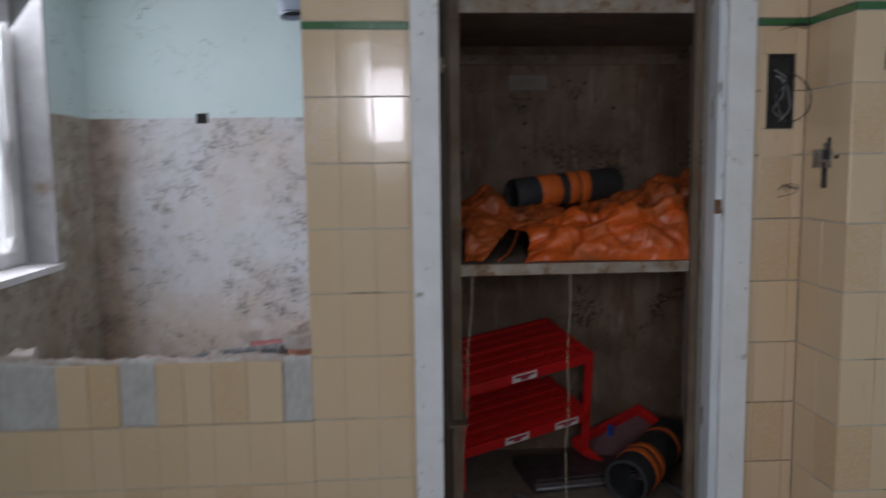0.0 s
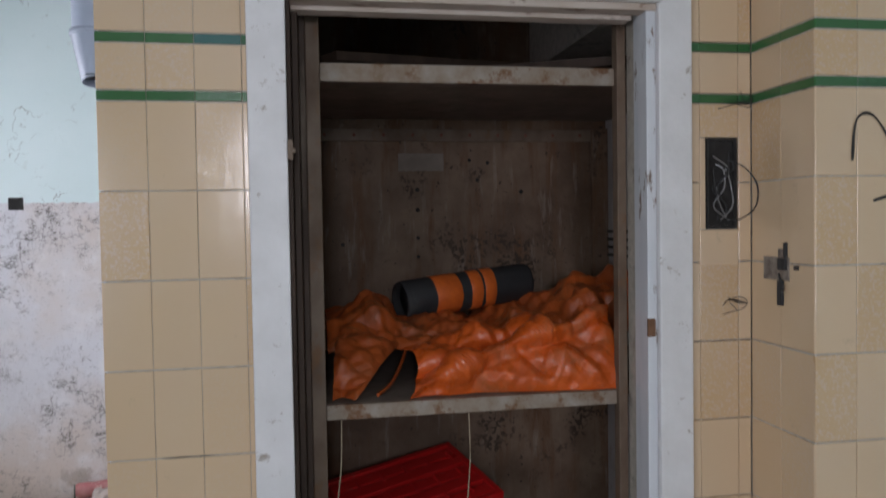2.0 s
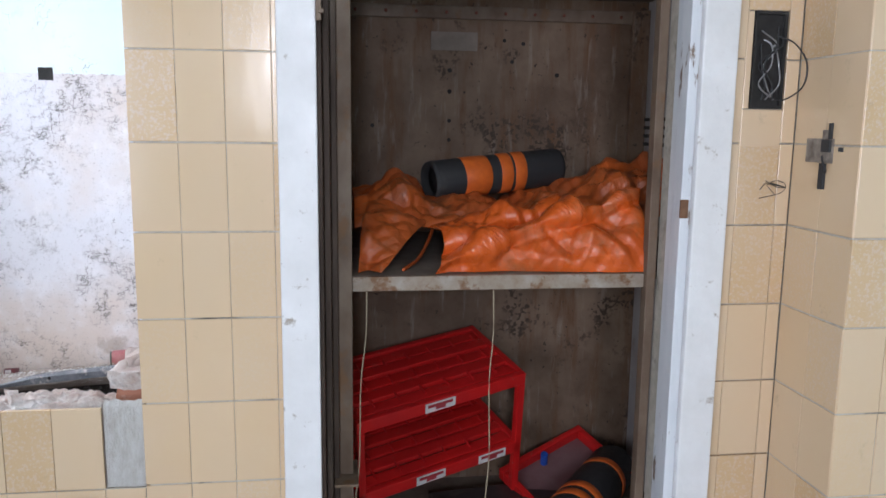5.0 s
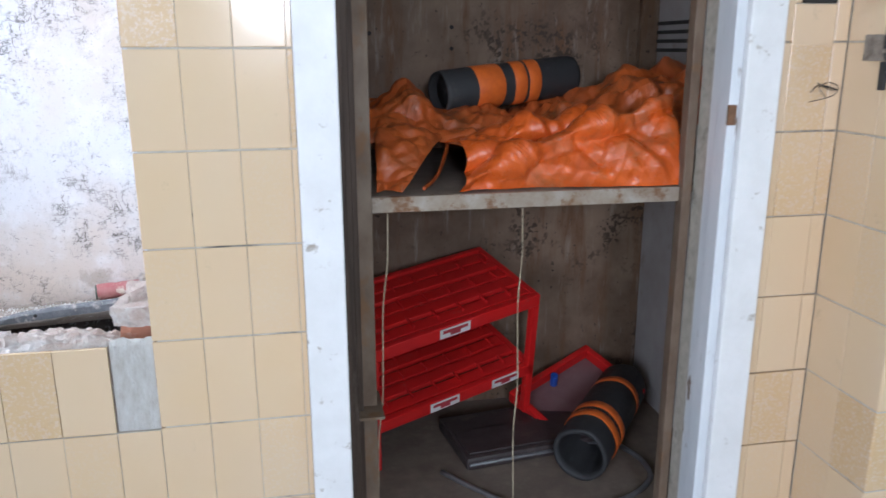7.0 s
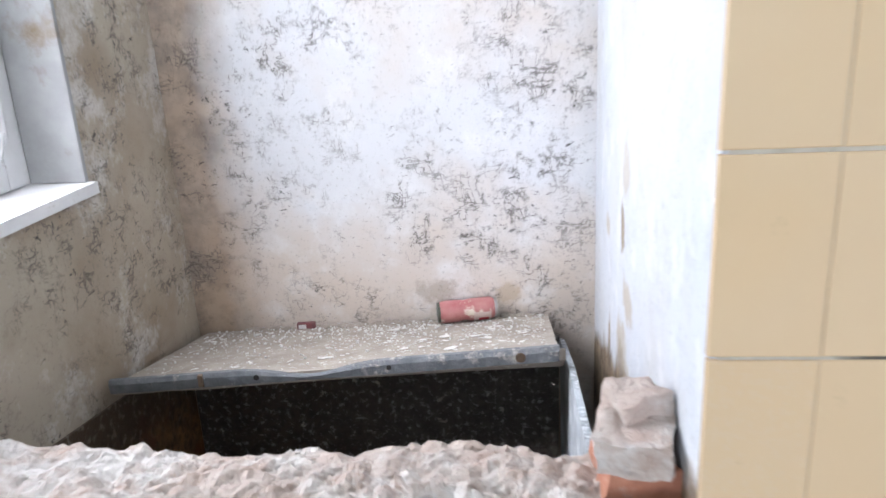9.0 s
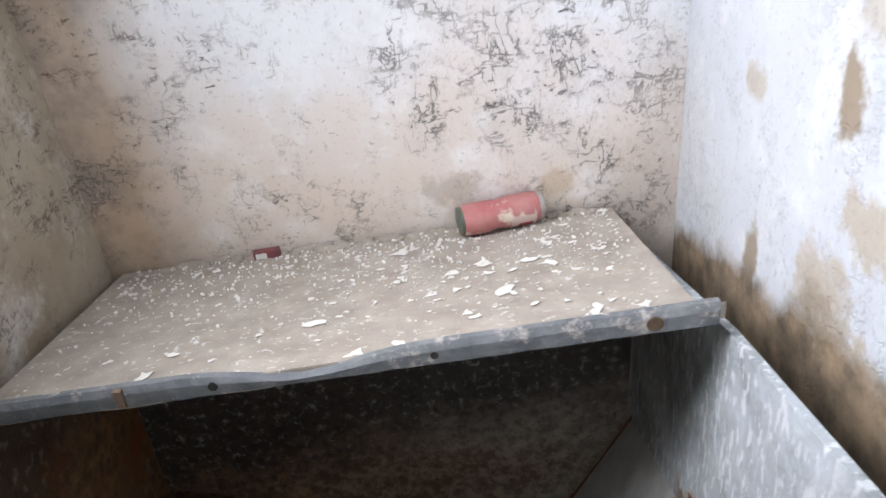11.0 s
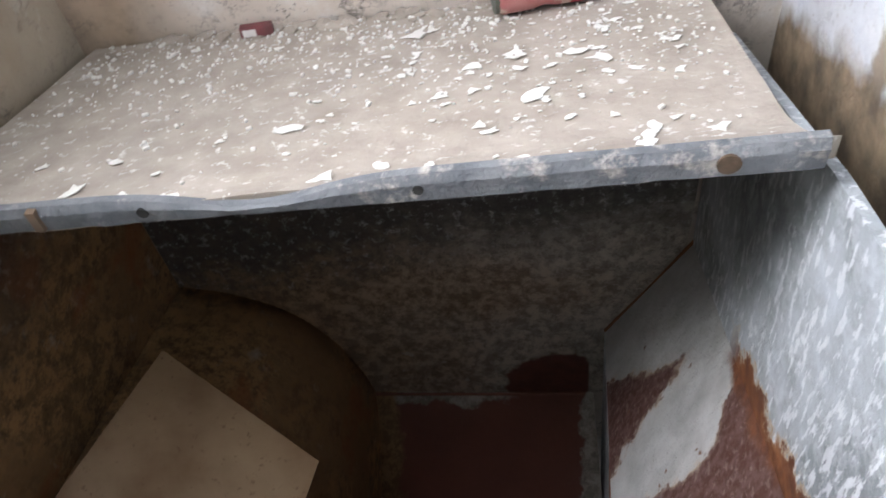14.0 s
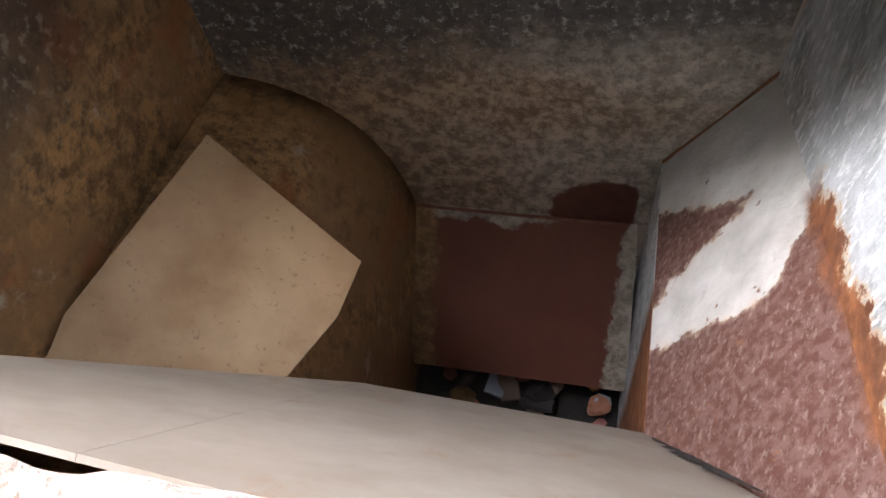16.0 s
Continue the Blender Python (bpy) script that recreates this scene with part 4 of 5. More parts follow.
tray = thing("red_tray", "red plastic tray frame leaning behind the rack", "tray", (1.10, 3.22, 0.25))
bm = boxes((-0.2, 0.2, -0.15, -0.125, -0.03, 0.02), (-0.2, 0.2, 0.125, 0.15, -0.03, 0.02), (-0.2, -0.175, -0.1248, 0.1248, -0.03, 0.02), (0.175, 0.2, -0.1248, 0.1248, -0.03, 0.02), bevel=0.006)
part("rim", bm, RED, tray)
part("base", boxes((-0.174, 0.174, -0.1245, 0.1245, -0.028, -0.02)), simple("dull_red_grey", (0.14, 0.055, 0.055), (0.2, 0.12, 0.12), 8, 0.5), tray, "dull reddish grey bottom")
part("cap", cylinder(bmesh.new(), (-0.02, 0.10, -0.019), (-0.02, 0.10, 0.03), 0.014, 12), simple("blue_cap", (0.02, 0.08, 0.4), (0.02, 0.06, 0.3), 9, 0.4), tray, "small blue cap")
tray.matrix_world = pose(1.13, 3.22, 0.22, 18, -14, 24)
mat_bm = boxes((-0.24, 0.24, -0.15, 0.15, 0, 0.045), bevel=0.012)
mat_ob = thing("folded_bag", "flat dark vinyl bag on the cupboard floor", "bag", (0.87, 3.10, CF + 0.002), rz=8)
VINYL = simple("dark_vinyl", (0.06, 0.045, 0.045), (0.04, 0.03, 0.03), 12, 0.5, dirt=(0.15, 0.12, 0.1))
part("body", mat_bm, VINYL, mat_ob)
part("piping", tube(bmesh.new(), [(-0.232, -0.152, 0.022), (0.232, -0.152, 0.022)], 0.006, 8), GREY_METAL, mat_ob, "worn grey edging")
part("flap", boxes((-0.225, 0.225, -0.13, 0.02, 0.0455, 0.052), bevel=0.003), VINYL, mat_ob)
solo("bent_rod", tube(bmesh.new(), smooth([(0.57, 2.92, CF + 0.009), (0.66, 2.80, CF + 0.009), (0.80, 2.66, CF + 0.009), (1.05, 2.66, CF + 0.009), (1.20, 2.75, CF + 0.009), (1.23, 2.86, CF + 0.009), (1.20, 2.97, CF + 0.009)]), 0.008, 8), GREY_METAL, "bent grey steel rod lying on the cupboard floor", "rod", soft=True)
for x, dx in ((0.70, -0.012), (0.37, -0.05)):
    pts = [(x + dx * k / 8 + 0.004 * math.sin(k * 2.1), 2.526, 1.0765 - k * (1.0765 - CF - 0.003) / 8) for k in range(9)]
    solo("twine", tube(bmesh.new(), smooth(pts, 3), 0.0017, 5), STRING, "thin pale twine hanging from the shelf edge", "twine", "twines under the shelf")

# ---------- niche: tank, slab, litter ----------
def slab_z(x, y):
    flat = 0.645 + 0.05 * (x + 0.63) - 0.2 * (y - 3.23)
    rise = 0.729 + 0.098 * (x + 0.546) - (0.645 + 0.05 * (x + 0.63) + 0.042)
    return flat + max(0.0, rise) * max(0.0, min(1.0, (3.16 - y) / 0.14)) ** 2


tank = thing("hopper_tank", "old galvanised hopper tank, rust-stained, with soot and painted shade inside", "tank", (-0.7, 3.0, -0.8))
INSIDE = (-0.7, 3.05, 0.25)
fixed("back_sheet", slab_of([(-1.225, 3.462, 0.535), (-0.243, 3.462, 0.575), (-0.255, 3.462, -0.33), (-1.226, 3.462, -0.33)], 0.01, INSIDE), TANK_BACK, tank, "spangled back sheet, soot and slab shade painted along its top")
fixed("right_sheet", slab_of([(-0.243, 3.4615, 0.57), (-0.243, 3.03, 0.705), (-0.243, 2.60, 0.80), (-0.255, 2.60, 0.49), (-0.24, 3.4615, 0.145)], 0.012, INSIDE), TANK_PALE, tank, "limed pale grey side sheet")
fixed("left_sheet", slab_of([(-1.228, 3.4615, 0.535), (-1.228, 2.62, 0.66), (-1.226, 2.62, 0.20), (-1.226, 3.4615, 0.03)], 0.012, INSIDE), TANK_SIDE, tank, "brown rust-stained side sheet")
fixed("right_slope", slab_of([(-0.235, 3.4610, 0.165), (-0.25, 2.62, 0.50), (-0.412, 2.80, 0.10), (-0.382, 3.4610, -0.10)], 0.006, INSIDE), SLOPE, tank, "sloping plate, half grey and half red rust")
fixed("right_chute", slab_of([(-0.3825, 3.4610, -0.1035), (-0.4125, 2.80, 0.0965), (-0.380, 2.80, -0.81), (-0.372, 3.4610, -0.81)], 0.006, INSIDE), TANK_PALE, tank)
curve = smooth([(-1.222, 0, 0.060), (-1.12, 0, 0.035), (-1.014, 0, -0.032), (-0.931, 0, -0.168), (-0.893, 0, -0.357), (-0.897, 0, -0.60), (-0.90, 0, -0.81)], 6)
bm = bmesh.new()
sheet = []
for j in range(15):
    y = 2.62 + 0.841 * j / 14
    sheet.append([bm.verts.new((q.x, y, q.z + 0.2 * (3.461 - y) * min(1.0, max(0.0, (q.z + 0.8) / 0.7)) + 0.004 * noise.noise(Vector((q.x * 7, y * 7, q.z * 7))))) for q in curve])
for r0, r1 in zip(sheet, sheet[1:]):
    for k in range(len(curve) - 1):
        bm.faces.new((r0[k], r0[k + 1], r1[k + 1], r1[k]))
bmesh.ops.recalc_face_normals(bm, faces=bm.faces)
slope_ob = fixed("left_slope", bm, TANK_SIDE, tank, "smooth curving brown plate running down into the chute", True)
slope_ob.modifiers.new("thickness", "SOLIDIFY").thickness = 0.005
fixed("back_chute", slab_of([(-0.936, 3.4605, -0.330), (-0.40, 3.4605, -0.327), (-0.372, 3.20, -0.655), (-0.888, 3.20, -0.655)], 0.005, INSIDE), red_plate(), tank, "dark red sloping lower plate with grey margins")
fixed("front_sheet", slab_of([(-1.225, 2.640, 0.69), (-0.80, 2.612, 0.69), (-0.80, 2.872, 0.115), (-1.225, 2.757, 0.21)], 0.005, INSIDE), FRONT_PALE, tank, "pale painted front sheet, rusted through at its edge")
fixed("front_sheet", slab_of([(-0.7995, 2.612, 0.69), (-0.25, 2.575, 0.69), (-0.405, 2.872, 0.075), (-0.7995, 2.872, 0.115)], 0.005, INSIDE), FRONT_PALE, tank, "pale painted front sheet, rusted through at its edge")
fixed("front_chute", slab_of([(-0.99, 2.80, 0.06), (-0.40, 2.86, 0.06), (-0.40, 2.90, -0.81), (-0.99, 2.90, -0.81)], 0.006, INSIDE), RUST_DARK, tank)
# bottom coloured near-black for the shade deep in the chute
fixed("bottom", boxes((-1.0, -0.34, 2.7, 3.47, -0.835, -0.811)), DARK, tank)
seam = bmesh.new()
tube(seam, [(-0.236, 3.458, 0.166), (-0.30, 3.458, 0.045), (-0.381, 3.458, -0.095)], 0.004, 6)
fixed("weld_seam", seam, simple("orange_rust", (0.26, 0.11, 0.04), (0.13, 0.06, 0.03), 60, 0.9), tank, "rusty brown weld seam")
fixed("weld_seam", tube(bmesh.new(), [(-0.96, 3.456, -0.333), (-0.42, 3.456, -0.328)], 0.004, 6), RUST, tank)
rot = bmesh.new()
edge_r = random.Random(3)
p0, p1 = Vector((-0.402, 2.862, 0.083)), Vector((-0.315, 2.705, 0.43))
side_a, side_b = [], []
for k in range(25):
    q = p0.lerp(p1, 0.02 + 0.80 * k / 24)
    w = 0.003 + 0.020 * edge_r.random() * math.sin(math.pi * k / 24)
    side_a.append(rot.verts.new(q + Vector((-0.004 - w, 0.004, 0.004))))
    side_b.append(rot.verts.new(q + Vector((-0.003 + w * 0.3, 0.004, 0.004))))
for k in range(24):
    rot.faces.new((side_a[k], side_a[k + 1], side_b[k + 1], side_b[k]))
fixed("rusted_gap", rot, DARK, tank, "dark ragged gap where the sheet rusted through")

slab_thing = thing("stone_slab", "dusty slab with a battered grey lead lip, sloping back", "slab", (-0.7, 3.3, 0.6))
bm = bmesh.new()
nx, ny = 40, 22
top, bot = [], []
for j in range(ny + 1):
    ra, rb = [], []
    for i in range(nx + 1):
        x = -1.205 + 0.955 * i / nx
        y = 3.026 - 0.037 * (x + 0.336) + (0.529 + 0.037 * (x + 0.336)) * j / ny - (0.0 if j else 0.004 * math.sin(i * 0.9))
        xx = x - 0.02 * (j / ny) * (1 if i == nx else 0)
        z = slab_z(x, y) + 0.0015 * noise.noise(Vector((x * 9, y * 9, 3)))
        ra.append(bm.verts.new((xx, y, z)))
        rb.append(bm.verts.new((xx, y, z - 0.024)))
    top.append(ra)
    bot.append(rb)
for j in range(ny):
    for i in range(nx):
        bm.faces.new((top[j][i], top[j][i + 1], top[j + 1][i + 1], top[j + 1][i]))
        bm.faces.new((bot[j][i], bot[j + 1][i], bot[j + 1][i + 1], bot[j][i + 1]))
rt = top[0] + [r[-1] for r in top[1:]] + top[-1][-2::-1] + [r[0] for r in top[-2:0:-1]]
rb = bot[0] + [r[-1] for r in bot[1:]] + bot[-1][-2::-1] + [r[0] for r in bot[-2:0:-1]]
for i in range(len(rt)):
    k = (i + 1) % len(rt)
    bm.faces.new((rt[i], rb[i], rb[k], rt[k]))
bmesh.ops.recalc_face_normals(bm, faces=bm.faces)
fixed("slab_top", bm, DUST, slab_thing, soft=False)
bm = bmesh.new()
rows = []
for i in range(61):
    x = -1.205 + 0.943 * i / 60
    dent = 0.022 * math.exp(-((x + 0.76) / 0.085) ** 2)
    z = 0.729 + 0.098 * (x + 0.546)
    ly = 3.013 - 0.037 * (x + 0.336)
    w = 0.0025 * noise.noise(Vector((x * 30, 0, 1)))
    rows.append([bm.verts.new(p) for p in ((x, ly + 0.013, z + 0.004 - dent), (x, ly + 0.004 + w, z + 0.004 - dent), (x, ly + w, z - 0.006 - dent * 0.6), (x, ly + 0.002 - w, z - 0.027), (x, ly + 0.011, z - 0.023), (x, ly + 0.013, z - 0.004 - dent))])
for a, b in zip(rows, rows[1:]):
    for k in range(6):
        bm.faces.new((a[k], a[(k + 1) % 6], b[(k + 1) % 6], b[k]))
bm.faces.new(rows[0])
bm.faces.new(rows[-1][::-1])
bmesh.ops.recalc_face_normals(bm, faces=bm.faces)
fixed("lip", bm, LIP, slab_thing, "dented grey lead lip with nail holes")
nails = ((-0.336, 0.010), (-0.596, 0.005), (-0.874, 0.006))
for x, r in nails:
    z = 0.717 + 0.098 * (x + 0.546)
    ly = 3.013 - 0.037 * (x + 0.336)
    bm = cylinder(bmesh.new(), (x, ly + 0.003, z), (x, ly - 0.0015, z), r, 14)
    fixed("nail_hole", bm, DARK if r < 0.008 else simple("rust_ring", (0.13, 0.08, 0.05), (0.07, 0.05, 0.03), 90, 0.9), slab_thing)
fixed("lip_joint", boxes((-1.0, -0.990, 3.033, 3.043, 0.662, 0.688)), STEEL, slab_thing)

# board leaning in the hopper
board = slab_of([(-1.116, 3.21, 0.200), (-1.215, 2.88, 0.200), (-1.213, 2.785, 0.196), (-0.916, 2.862, 0.100), (-0.865, 2.975, 0.092), (-0.849, 3.070, 0.098)], 0.008, (-0.9, 3.0, 1))
solo("loose_board", board, BOARD, "pale stained square board lying askew in the hopper", "board")

# can, packet, flakes on the slab
a, b = Vector((-0.553, 3.50, 0)), Vector((-0.405, 3.535, 0))
can_r = 0.029
for p in (a, b):
    p.z = slab_z(p.x, p.y) + can_r + 0.004
can = thing("drinks_can", "faded pink crushed drinks can lying on the slab", "can", a)
bm = bmesh.new()
q = (b - a).to_track_quat("Z", "Y").to_matrix().to_4x4()
L = (b - a).length
rings = []
for h, rr in ((0, 0.022), (0.002, 0.025), (0.012, can_r), (0.05, can_r), (0.07, can_r * 0.9), (0.085, can_r), (L - 0.014, can_r), (L - 0.004, 0.025), (L, 0.026)):
    rings.append([bm.verts.new(q @ Vector((rr * math.cos(t) * (0.86 if 0.05 < h < 0.08 and math.cos(t) < -0.2 else 1), rr * math.sin(t), h))) for t in (2 * math.pi * k / 28 for k in range(28))])
for p0, p1 in zip(rings, rings[1:]):
    for k in range(28):
        bm.faces.new((p0[k], p0[(k + 1) % 28], p1[(k + 1) % 28], p1[k]))
part("body", bm, PINK, can, "faded pink printed can wall", True)
for h0, h1, n in ((-0.001, 0.009, "base"), (L - 0.006, L + 0.0015, "lid")):
    part(n, cylinder(bmesh.new(), q @ Vector((0, 0, h0)), q @ Vector((0, 0, h1)), 0.0262, 24), simple("dark_green_base", (0.05, 0.08, 0.05), (0.1, 0.1, 0.08), 30, 0.4) if n == "base" else ALU, can)
print_bm = bmesh.new()
ring = []
for k in range(13):
    ang = 3.1 + k * 0.11
    ring.append([print_bm.verts.new(q @ Vector((math.cos(ang) * (can_r + 0.0003), math.sin(ang) * (can_r + 0.0003), h))) for h in (L - 0.062, L - 0.016)])
for r0, r1 in zip(ring, ring[1:]):
    print_bm.faces.new((r0[0], r1[0], r1[1], r0[1]))
part("printed_panel", print_bm, simple("faded_print", (0.55, 0.42, 0.38), (0.60, 0.50, 0.46), 40, 0.5), can, "pale faded print")
bm = bmesh.new()
for k in range(9):
    ang = 3.7 + k * 0.055
    c, s = math.cos(ang) * (can_r + 0.0006), math.sin(ang) * (can_r + 0.0006)
    bmesh.ops.create_cube(bm, size=1, matrix=q @ Matrix.Translation((c, s, L - 0.035)) @ Matrix.Rotation(ang, 4, "Z") @ Matrix.Diagonal((0.0008, 0.0008 + 0.0006 * (k % 2), 0.026, 1)))
part("barcode", bm, INK, can, "dark barcode bars")
pk = thing("cigarette_packet", "small crushed dark red packet on the slab", "packet", (-0.915, 3.528, slab_z(-0.915, 3.528) + 0.003), rz=8)
part("carton", boxes((-0.025, 0.025, -0.008, 0.008, 0, 0.017), bevel=0.003), simple("packet_red", (0.2, 0.04, 0.045), (0.1, 0.05, 0.05), 30, 0.5), pk)
part("label", boxes((-0.020, 0.0, -0.0095, -0.0083, 0.003, 0.014)), LABEL, pk, "pale label")


def flake_mesh(seed, r):
    rnd = random.Random(seed)
    n = rnd.randint(7, 12)
    bm = bmesh.new()
    pts = [(r * rnd.uniform(0.3, 1.4) * math.cos(2 * math.pi * k / n), r * rnd.uniform(0.25, 1.1) * math.sin(2 * math.pi * k / n), rnd.uniform(0, 0.0007)) for k in range(n)]
    a = [bm.verts.new((x, y, z + 0.0005)) for x, y, z in pts]
    b = [bm.verts.new((x, y, 0)) for x, y, z in pts]
    bm.faces.new(a)
    bm.faces.new(b[::-1])
    for i in range(n):
        j = (i + 1) % n
        bm.faces.new((a[i], b[i], b[j], a[j]))
    return bm


rnd = random.Random(5)
kinds = [mesh_of("paint_flake", flake_mesh(k, 0.012), FLAKE) for k in range(7)]
tilt = Vector((-0.098, 0.25, 1)).to_track_quat("Z", "Y").to_matrix().to_4x4()
big = ((-0.496, 3.235, 1.5), (-0.484, 3.222, 0.8), (-0.42, 3.32, 1.4), (-0.445, 3.345, 1.5), (-0.66, 3.46, 1.8), (-0.52, 3.36, 1.3), (-0.57, 3.33, 1.2), (-0.775, 3.205, 1.3), (-0.86, 3.055, 1.2), (-0.99, 3.10, 1.3), (-0.97, 3.16, 1.0), (-0.70, 3.07, 1.1), (-0.32, 3.12, 1.1), (-0.39, 3.09, 1.0))
for i in range(260):
    if i < len(big):
        x, y, s = big[i]
    else:
        x, y = (rnd.gauss(-0.52, 0.16), rnd.gauss(3.36, 0.11)) if rnd.random() < 0.6 else (rnd.uniform(-1.17, -0.29), rnd.uniform(3.04, 3.54))
        s = rnd.choice((0.13, 0.17, 0.22, 0.28, 0.36, 0.55, 0.8))
        x, y = min(max(x, -1.18), -0.29), min(max(y, 3.035), 3.54)
    f = tagged(new("paint_flake", kinds[i % 7]), "white flake of old paint lying on the slab", "paint flake", "paint flakes on the slab")
    f.matrix_world = Matrix.Translation((x, y, slab_z(x, y) + 0.0018)) @ tilt @ Matrix.Rotation(rnd.uniform(0, 6.3), 4, "Z") @ Matrix.Diagonal((s, s, 1, 1))
bm = bmesh.new()
for i in range(900):
    x, y = rnd.uniform(-1.18, -0.28), 3.55 - abs(rnd.gauss(0, 0.16))
    if y < 3.03:
        continue
    s = rnd.choice((0.0012, 0.0018, 0.0025, 0.004))
    bmesh.ops.create_cube(bm, size=1, matrix=Matrix.Translation((x, y, slab_z(x, y) + 0.0012 + s * 0.2)) @ Matrix.Rotation(rnd.uniform(0, 3), 4, "Z") @ Matrix.Diagonal((s * rnd.uniform(0.7, 2), s, s * 0.8, 1)))
solo("plaster_crumbs", bm, FLAKE, "scattered crumbs of fallen plaster on the slab", "plaster crumbs", kind="stuff")
bm = bmesh.new()
for i in range(90):
    x = rnd.uniform(-1.1, -0.3)
    y = 3.552 - abs(rnd.gauss(0, 0.012))
    s = rnd.uniform(0.004, 0.013)
    bmesh.ops.create_icosphere(bm, subdivisions=1, radius=s, matrix=Matrix.Translation((x, y, slab_z(x, y) + 0.002)) @ Matrix.Rotation(rnd.uniform(0, 3), 4, "Z") @ Matrix.Diagonal((1.6, 1, 0.6, 1)))
solo("plaster_debris", bm, DUST, "crumbled plaster heaped along the wall foot", "plaster debris", kind="stuff")

# rubbish at the hopper's bottom
scraps = (SHELF, DARK, YELLOW, BOARD, PVC, RUST, BRICK, DARK, SHELF, PINK, BLACK)
rub = random.Random(11)
for i in range(60):
    x, y, r = rub.uniform(-0.86, -0.41), rub.uniform(3.02, 3.38), rub.uniform(0.014, 0.036)
    bm = bmesh.new()
    if i % 3 == 0:
        bmesh.ops.create_cube(bm, size=1, matrix=Matrix.Diagonal((r * 2.2, r * 1.5, r * 0.35, 1)))
        bmesh.ops.bevel(bm, geom=bm.edges[:], offset=r * 0.06, segments=1, affect="EDGES")
    elif i % 7 == 1:
        cylinder(bm, (-r * 1.5, 0, 0), (r * 1.2, 0, 0), r * 0.6, 14)
        cylinder(bm, (r * 1.2, 0, 0), (r * 1.8, 0, 0), r * 0.6, 14, r * 0.25)
    else:
        bmesh.ops.create_icosphere(bm, subdivisions=2, radius=r)
        for v in bm.verts:
            v.co *= 1 + 0.7 * noise.noise(v.co * 30 + Vector((i, 0, 0)))
            v.co.z *= 0.5
    ob = solo("rubbish_scrap", bm, scraps[i % 11], "crumpled scrap of rubbish at the hopper bottom", "rubbish", "rubbish in the hopper")
    ob.matrix_world = pose(x, y, -0.808 + r * 0.35 + 0.02 * (i % 3), rub.uniform(-25, 25), rub.uniform(-25, 25), rub.uniform(0, 180))

# broken bricks beside the pier on the low wall
for i, (x, y, z, w, d, h, rz, m) in enumerate(((-0.195, 2.50, 0.845, 0.085, 0.11, 0.05, 4, BRICK), (-0.197, 2.49, 0.89, 0.085, 0.11, 0.045, -6, MASONRY), (-0.19, 2.52, 0.923, 0.055, 0.06, 0.028, 20, MASONRY), (-1.06, 2.45, 0.858, 0.07, 0.08, 0.045, 15, MASONRY), (-0.46, 2.44, 0.855, 0.03, 0.035, 0.025, 30, MASONRY))):
    bm = bmesh.new()
    bmesh.ops.create_cube(bm, size=1, matrix=Matrix.Diagonal((w, d, h, 1)))
    bmesh.ops.subdivide_edges(bm, edges=bm.edges, cuts=7, use_grid_fill=True)
    for v in bm.verts:
        v.co += Vector((noise.noise(v.co * 25 + Vector((i, 0, 0))), noise.noise(v.co * 25 + Vector((0, i, 3))), noise.noise(v.co * 25 + Vector((5, 0, i))))) * 0.009
        v.co += Vector((noise.noise(v.co * 70), noise.noise(v.co * 75 + Vector((3, 0, 0))), noise.noise(v.co * 80))) * 0.004
    ob = solo("rubble_piece", bm, m, "broken lump of mortared brick on the low wall", "rubble", "rubble on the low wall")
    ob.matrix_world = pose(x, y, z, 0, 0, rz)

# drain pipe in the niche
pipe = thing("drain_pipe", "blue-grey plastic drain pipe ending open in the niche", "pipe", (-0.215, 2.62, 1.95))
bm = bmesh.new()
cylinder(bm, (-0.215, 2.62, 2.05), (-0.215, 2.62, TOP - 0.004), 0.052, 28, caps=False)
cylinder(bm, (-0.20, 2.60, 1.935), (-0.215, 2.62, 2.05), 0.042, 28, 0.055, caps=False)
cylinder(bm, (-0.215, 2.62, 2.048), (-0.215, 2.62, 2.062), 0.058, 28)
fixed("pipe_wall", bm, PVC, pipe, soft=True)
# black disc stands in for the shade inside the pipe
fixed("pipe_mouth", cylinder(bmesh.new(), (-0.2005, 2.6005, 1.945), (-0.2005, 2.6005, 1.948), 0.0425, 24), DARK, pipe, "near-black disc painting the shade inside the pipe mouth")
solo("wall_hole", boxes((-0.762, -0.712, NBACK - 0.004, NBACK + 0.001, 1.645, 1.69), bevel=0.0015), DARK, "small dark square hole in the plaster", "hole", kind="structure")

# ---------- electrics and scrawls on the right ----------
eb = thing("socket_recess", "open electric box recess with loose grey wires", "electric box", (1.32, FACE, 1.55))
fixed("recess", boxes((1.279, 1.286, 2.3535, 2.3655, 1.549, 1.775), (1.353, 1.360, 2.3535, 2.3655, 1.549, 1.775), (1.2862, 1.3528, 2.3535, 2.3655, 1.549, 1.556), (1.2862, 1.3528, 2.3535, 2.3655, 1.768, 1.775)), DARK, eb)
fixed("back", boxes((1.2862, 1.3528, 2.3632, 2.3655, 1.5562, 1.7678)), DARK, eb)
for k in range(7):
    r2 = random.Random(k)
    pts = [(r2.uniform(1.29, 1.35), 2.358, 1.74 - 0.01 * k)] + [(r2.uniform(1.29, 1.35), r2.uniform(2.349, 2.359), 1.74 - j * 0.045) for j in range(1, 4)] + [(r2.uniform(1.29, 1.35), 2.358, 1.57)]
    fixed("wire", tube(bmesh.new(), smooth(pts), 0.002, 5), GREY_METAL if k % 2 else BLACK, eb)
